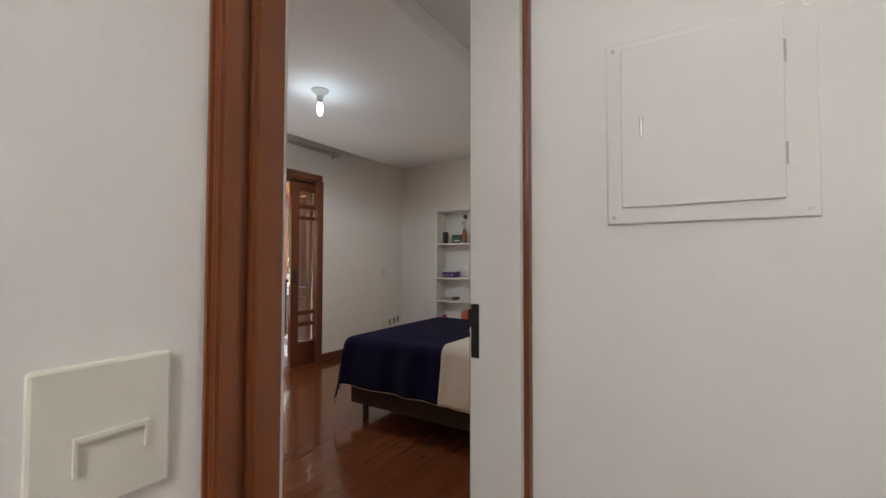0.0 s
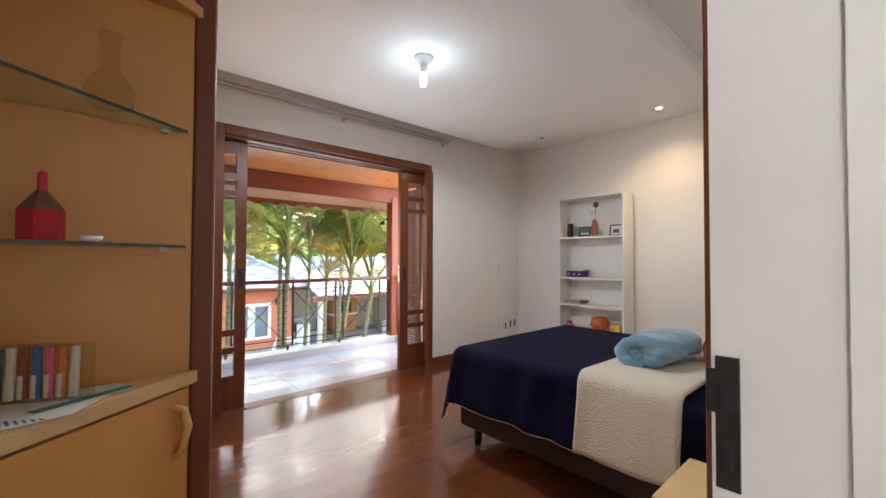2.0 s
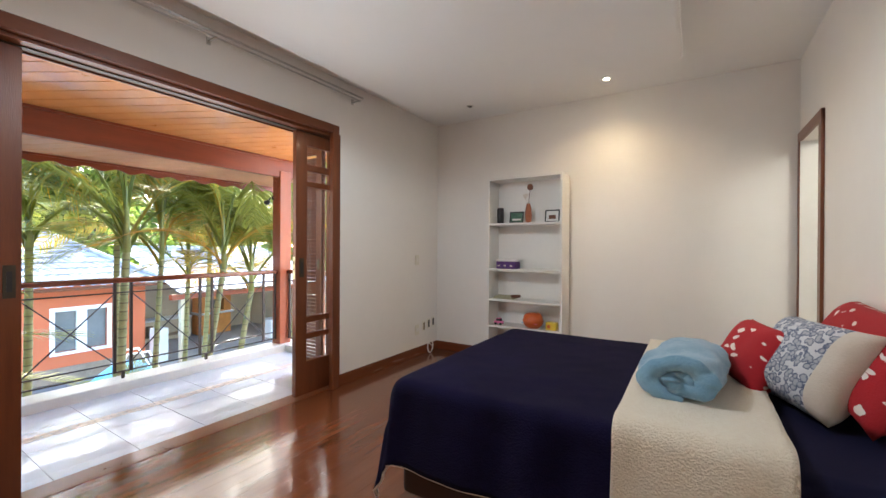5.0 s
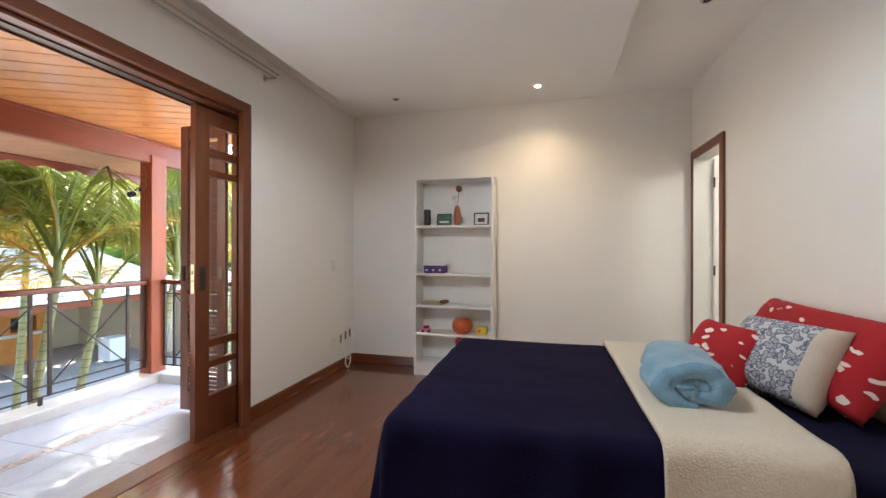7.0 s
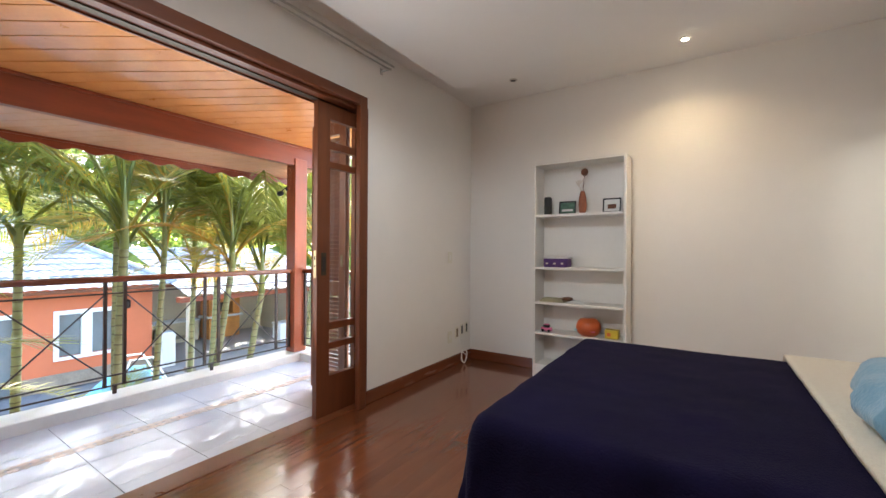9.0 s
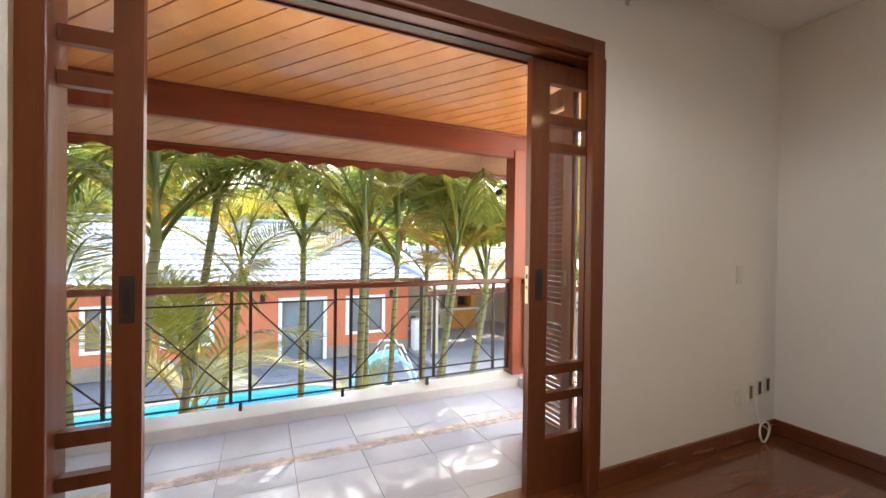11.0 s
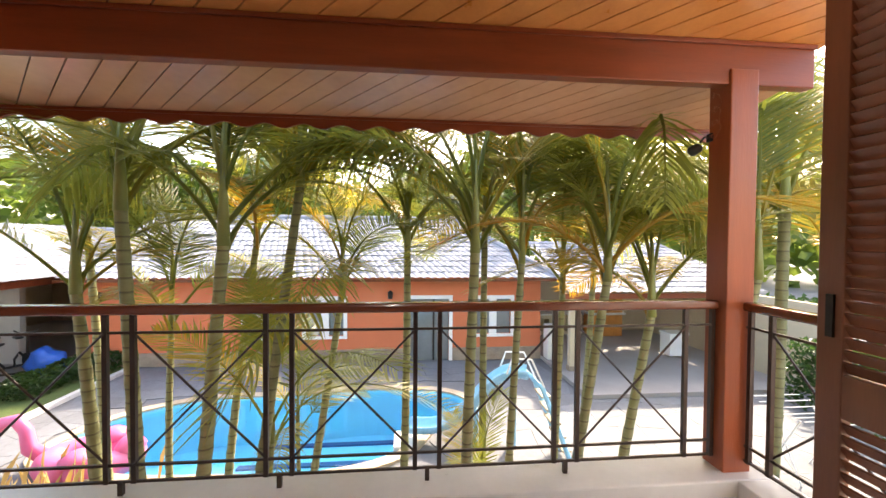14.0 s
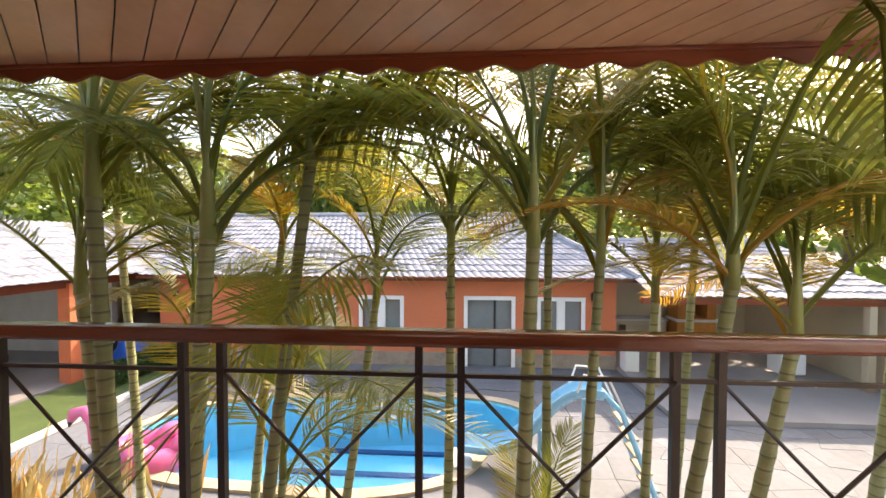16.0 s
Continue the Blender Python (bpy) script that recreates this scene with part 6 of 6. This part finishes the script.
def palm(x, y_top, z_top, y_low, z_low, rad, crown_z, fronds, seed, dry=0, scale=1.0, label="slender palm with ringed trunk and feathery fronds"):
    r = random.Random(seed)
    sl_ = (y_top - y_low) / (z_top - z_low)
    yb = y_low + sl_ * (GZ - z_low)
    p = thing("palm_tree", (x, yb, GZ), label, "palm tree", "garden palms")
    path, rr = [], []
    n = int((crown_z - GZ) / 0.06)
    bx = r.uniform(-0.05, 0.05)
    for i in range(n + 1):
        z = GZ + (crown_z - GZ) * i / n
        path.append((x + bx * math.sin(3 * i / n), yb + sl_ * (z - GZ) + 0.03 * math.sin(2.5 * i / n + seed), z))
        rr.append(rad * (1.25 - 0.35 * i / n) * (1.06 if i % 3 == 0 else 0.97))
    part("trunk", tube(path, rr, 10), BARK, p, "", True)
    top = Vector(path[-1])
    part("crownshaft", tube([top - Vector((0, 0, 0.02)), top + Vector((0, 0, 0.2)), top + Vector((0, 0, 0.45)), top + Vector((0, 0, 0.75))], [rad * 1.0, rad * 0.85, rad * 0.5, rad * 0.15], 10), SHAFT, p, "green crownshaft", True)
    for k in range(fronds):
        az = 360 * (k * 0.381966 + r.uniform(-0.06, 0.06))
        if math.cos(math.radians(az)) > (-6.22 - x) / (1.9 * scale):
            az = 180 - az + r.uniform(-25, 25)
        f = k / max(1, fronds - 1)
        el = r.uniform(46, 62) if k < 2 else 38 + 44 * f + r.uniform(-8, 8)
        isdry = k < dry
        me = r.choice(FRONDS_DRY if isdry else FRONDS_DROOPING if k < 2 else FRONDS)
        ob = new("frond", me)
        ob.parent = p
        ob.matrix_parent_inverse = Matrix.Translation((-x, -yb, -GZ))
        s = scale * r.uniform(0.85, 1.15)
        ob.matrix_basis = Matrix.Translation(top + Vector((0, 0, -0.12 + 0.62 * f))) @ pose(0, 0, 0, 0, -el, az) @ pose(0, 0, 0, r.uniform(-25, 25), 0, 0) @ Matrix.Scale(s, 4)
    return p
# x, y at height 0, lean (y per metre of height), radius, crown height, fronds, yellowed fronds, size
PALMS = (
    (-7.40, -0.418, -0.082, 0.060, 0.80, 9, 2, 0.95),
    (-6.62, 0.500, -0.040, 0.054, 1.50, 8, 0, 1.0),
    (-6.65, 1.020, 0.112, 0.056, 1.25, 8, 0, 1.0),
    (-8.20, -0.050, 0.020, 0.040, 0.35, 7, 1, 0.8),
    (-8.40, 0.640, 0.110, 0.048, 1.25, 8, 1, 1.0),
    (-7.10, 1.365, 0.116, 0.048, 1.75, 8, 0, 1.0),
    (-8.35, 1.636, 0.139, 0.050, 0.65, 7, 0, 0.85),
    (-8.00, 2.491, 0.015, 0.048, 1.25, 8, 1, 1.0),
    (-6.75, 3.025, 0.049, 0.050, 1.20, 8, 0, 1.0),
    (-8.00, 3.414, 0.013, 0.044, 1.60, 7, 1, 0.9),
    (-7.00, 3.491, 0.054, 0.038, 1.10, 7, 2, 0.95),
    (-7.95, 4.275, 0.023, 0.042, 0.75, 8, 1, 0.8),
    (-6.90, 4.116, 0.148, 0.050, 0.95, 8, 4, 1.0),
    (-7.30, 4.854, 0.178, 0.054, 0.55, 8, 3, 0.95),
    (-7.00, 5.600, 0.250, 0.060, 0.95, 9, 2, 1.0),
    (-7.30, 6.350, 0.050, 0.065, 1.60, 9, 0, 1.15),
    (-8.60, 6.900, 0.100, 0.060, 1.20, 9, 2, 1.0),
    (-8.00, 8.000, 0.100, 0.060, 1.50, 9, 1, 1.0),
    (-9.20, 9.300, 0.000, 0.060, 0.90, 9, 2, 1.0),
    (-9.20, 5.200, 0.050, 0.050, 1.80, 8, 2, 1.0),
    (-7.40, -1.900, -0.100, 0.060, 1.30, 9, 1, 1.0),
    (-8.60, -1.150, -0.050, 0.050, 1.70, 9, 1, 1.0),
)
PALM_OBJECTS = [palm(x, y + k, 1.0, y, 0.0, rad * 0.86, top, fr_ + 1, 100 + i, dry, size) for i, (x, y, k, rad, top, fr_, dry, size) in enumerate(PALMS)]
palm(-7.25, 1.30, 0.0, 1.25, -1.0, 0.03, -0.55, 8, 300, 0, 0.70, "young palm with low feathery fronds")
palm(-7.6, 3.35, 0.0, 3.3, -1.0, 0.025, -1.9, 7, 301, 0, 0.5, "young palm with low feathery fronds")
palm(-8.3, 1.25, 0.0, 1.25, -1.0, 0.025, -1.0, 6, 302, 0, 0.55, "young palm with low feathery fronds")
def trained_frond(owner, ctrl, seed, length, droop, pairs, bare, reach, width, lift=(0.0, 0.2)):
    """A single frond of a palm that bends along its own line."""
    pts = [Vector(q) for q in ctrl]
    ob = new("frond", frond_on(pts, random.Random(seed), length, droop, PALM, pairs, bare, reach, width, lift))
    ob.parent, ob.matrix_parent_inverse = owner, Matrix.Translation(-owner.location)
# one old frond reaches under the eave and hangs beside the corner post
trained_frond(PALM_OBJECTS[12], ((-6.88, 4.27, 1.15), (-6.62, 4.27, 1.62), (-6.36, 4.24, 1.93), (-6.10, 4.17, 2.07), (-5.90, 4.09, 2.08), (-5.80, 4.05, 1.96), (-5.76, 4.03, 1.76), (-5.74, 4.02, 1.50)), 77, 1.5, 1.1, 22, 0.52, 0.19, 0.0085, (0.0, 0.25))
# broad fronds that arch sideways with hanging leaflets
trained_frond(PALM_OBJECTS[8], ((-6.76, 3.08, 1.25), (-6.80, 2.95, 1.62), (-6.86, 2.70, 1.95), (-6.92, 2.38, 2.14), (-6.98, 2.02, 2.18), (-7.02, 1.68, 2.08), (-7.05, 1.40, 1.86)), 81, 2.2, 2.3, 46, 0.28, 0.29, 0.012)
trained_frond(PALM_OBJECTS[2], ((-6.65, 1.17, 1.30), (-6.66, 1.02, 1.66), (-6.70, 0.76, 1.92), (-6.76, 0.44, 2.02), (-6.82, 0.12, 1.93), (-6.86, -0.14, 1.70)), 82, 2.0, 2.0, 42, 0.28, 0.28, 0.012)
trained_frond(PALM_OBJECTS[12], ((-6.92, 4.27, 1.05), (-6.95, 4.36, 1.45), (-6.95, 4.56, 1.72), (-6.92, 4.82, 1.78), (-6.90, 5.08, 1.64), (-6.88, 5.28, 1.38)), 83, 1.9, 1.8, 42, 0.28, 0.28, 0.012)
trained_frond(PALM_OBJECTS[5], ((-7.12, 1.58, 1.75), (-7.15, 1.72, 2.05), (-7.20, 1.98, 2.26), (-7.26, 2.30, 2.32), (-7.30, 2.62, 2.20), (-7.34, 2.90, 1.95)), 84, 2.0, 2.0, 42, 0.28, 0.28, 0.012)


# ---- trees behind the houses ----
def tree(x, y, h, spread, seed):
    r = random.Random(seed)
    t = thing("garden_tree", (x, y, GZ), "leafy green tree behind the tiled roofs", "tree", "background trees")
    part("trunk", tube([(x, y, GZ), (x + 0.15, y + 0.1, GZ + h * 0.3), (x - 0.1, y + 0.2, GZ + h * 0.6), (x, y + 0.1, GZ + h * 0.85)], [0.24, 0.19, 0.13, 0.04], 8), TREE_BARK, t, "", True)
    limbs = []
    for k in range(6):
        an, z0 = r.uniform(0, 6.3), GZ + h * r.uniform(0.35, 0.65)
        e = Vector((x + math.cos(an) * spread * 0.6, y + math.sin(an) * spread * 0.6, z0 + h * r.uniform(0.12, 0.3)))
        part("limb", tube([(x, y + 0.1, z0), ((x + e.x) / 2, (y + e.y) / 2, z0 + 0.1 * h), e], [0.09, 0.06, 0.02], 6), TREE_BARK, t)
        limbs.append(e)
    bm = bmesh.new()
    cl = [e + Vector((r.gauss(0, 0.5), r.gauss(0, 0.5), r.gauss(0.3, 0.5))) for e in limbs for _ in range(5)] + [Vector((x + r.gauss(0, spread * 0.35), y + r.gauss(0, spread * 0.35), GZ + h * r.uniform(0.4, 1.0))) for _ in range(28)]
    for c in cl:
        rad = r.uniform(0.5, 1.1) * spread / 3
        for _ in range(130):
            v = Vector((r.gauss(0, 1), r.gauss(0, 1), r.gauss(0, 0.8)))
            v = c + v.normalized() * rad * r.uniform(0.5, 1.1)
            q = Euler((r.uniform(-1.3, 1.3), r.uniform(-1.3, 1.3), r.uniform(0, 6.3))).to_matrix()
            s = r.uniform(0.16, 0.34)
            bm.faces.new([bm.verts.new(v + q @ Vector(p_)) for p_ in ((0, 0, 0), (s * 0.5, s * 0.5, 0), (0, s * 1.3, 0), (-s * 0.5, s * 0.5, 0))])
    part("crown", bm, TREE_LEAF, t)
for i, (x, y, h, s) in enumerate(((-29, -14, 9, 3.6), (-28, -8, 8, 3.2), (-30, -2.5, 9.5, 3.8), (-28.5, 3.5, 8, 3.4), (-29, 9, 9, 3.6), (-26, 14, 8.5, 3.4), (-23, 19, 8, 3.4), (-16, 19, 7.5, 3.2), (-20, -18, 8, 3.4), (-10, 18, 7, 3.0))):
    tree(x, y, h * (1.0 if y < 4 else 1.2), s * 1.1, 700 + i)
bm = bmesh.new()
for k in range(9000):
    an = rnd.uniform(radians(80), radians(280))
    d = rnd.uniform(44, 60)
    top = 6.0 + 4.0 * noise.noise(Vector((an * 6, 1, 0)))
    c = Vector((d * math.cos(an) - 4, d * math.sin(an) + 2, GZ + (top + 4) * rnd.random() ** 0.8))
    q = Euler((rnd.uniform(-1.3, 1.3), rnd.uniform(-1.3, 1.3), rnd.uniform(0, 6.3))).to_matrix()
    s = rnd.uniform(0.8, 1.6)
    bm.faces.new([bm.verts.new(c + q @ Vector(p_)) for p_ in ((0, 0, 0), (s * 0.6, s * 0.5, 0), (0, s * 1.3, 0), (-s * 0.6, s * 0.5, 0))])
tagged(part("far_wood", bm, TREE_LEAF), "distant green wood beyond the gardens", "wood", "", "stuff")

# flagstones
G = 0.62
pts = {}
def node(i, j):
    if (i, j) not in pts:
        r_ = random.Random(i * 7919 + j * 104729)
        pts[(i, j)] = Vector((-16.4 + G * i + r_.uniform(-0.17, 0.17), -5.55 + G * j + r_.uniform(-0.17, 0.17)))
    return pts[(i, j)]
near, rest = [], bmesh.new()
POOL_OUT = grown(POOL, 0.24)
for i in range(17):
    for j in range(30):
        c4 = [node(i, j), node(i + 1, j), node(i + 1, j + 1), node(i, j + 1)]
        mid_ = sum(c4, Vector((0, 0))) / 4
        if any(inside(p_, POOL_OUT) for p_ in c4 + [mid_]) or (mid_.x < -13.3 and mid_.y > 6.9):
            continue
        c4 = [mid_ + (p_ - mid_) * 0.988 for p_ in c4]
        (near.append(c4) if mid_.x > -14.0 and mid_.y > -4.6 and len(near) < 290 else None)
        if not (near and near[-1] is c4):
            lo = [rest.verts.new((p_.x, p_.y, GZ - 0.02)) for p_ in c4]
            hi = [rest.verts.new((p_.x, p_.y, GZ)) for p_ in c4]
            rest.faces.new(hi)
            for k in range(4):
                rest.faces.new((lo[k], lo[(k + 1) % 4], hi[(k + 1) % 4], hi[k]))
for c4 in near:
    part("flagstone", prism([(p_.x, p_.y) for p_ in c4], GZ - 0.02, GZ + rnd.uniform(-0.002, 0.004)), PAVE, ground)
tagged(part("flagstones", rest, PAVE, ground), "", "", "", "stuff")
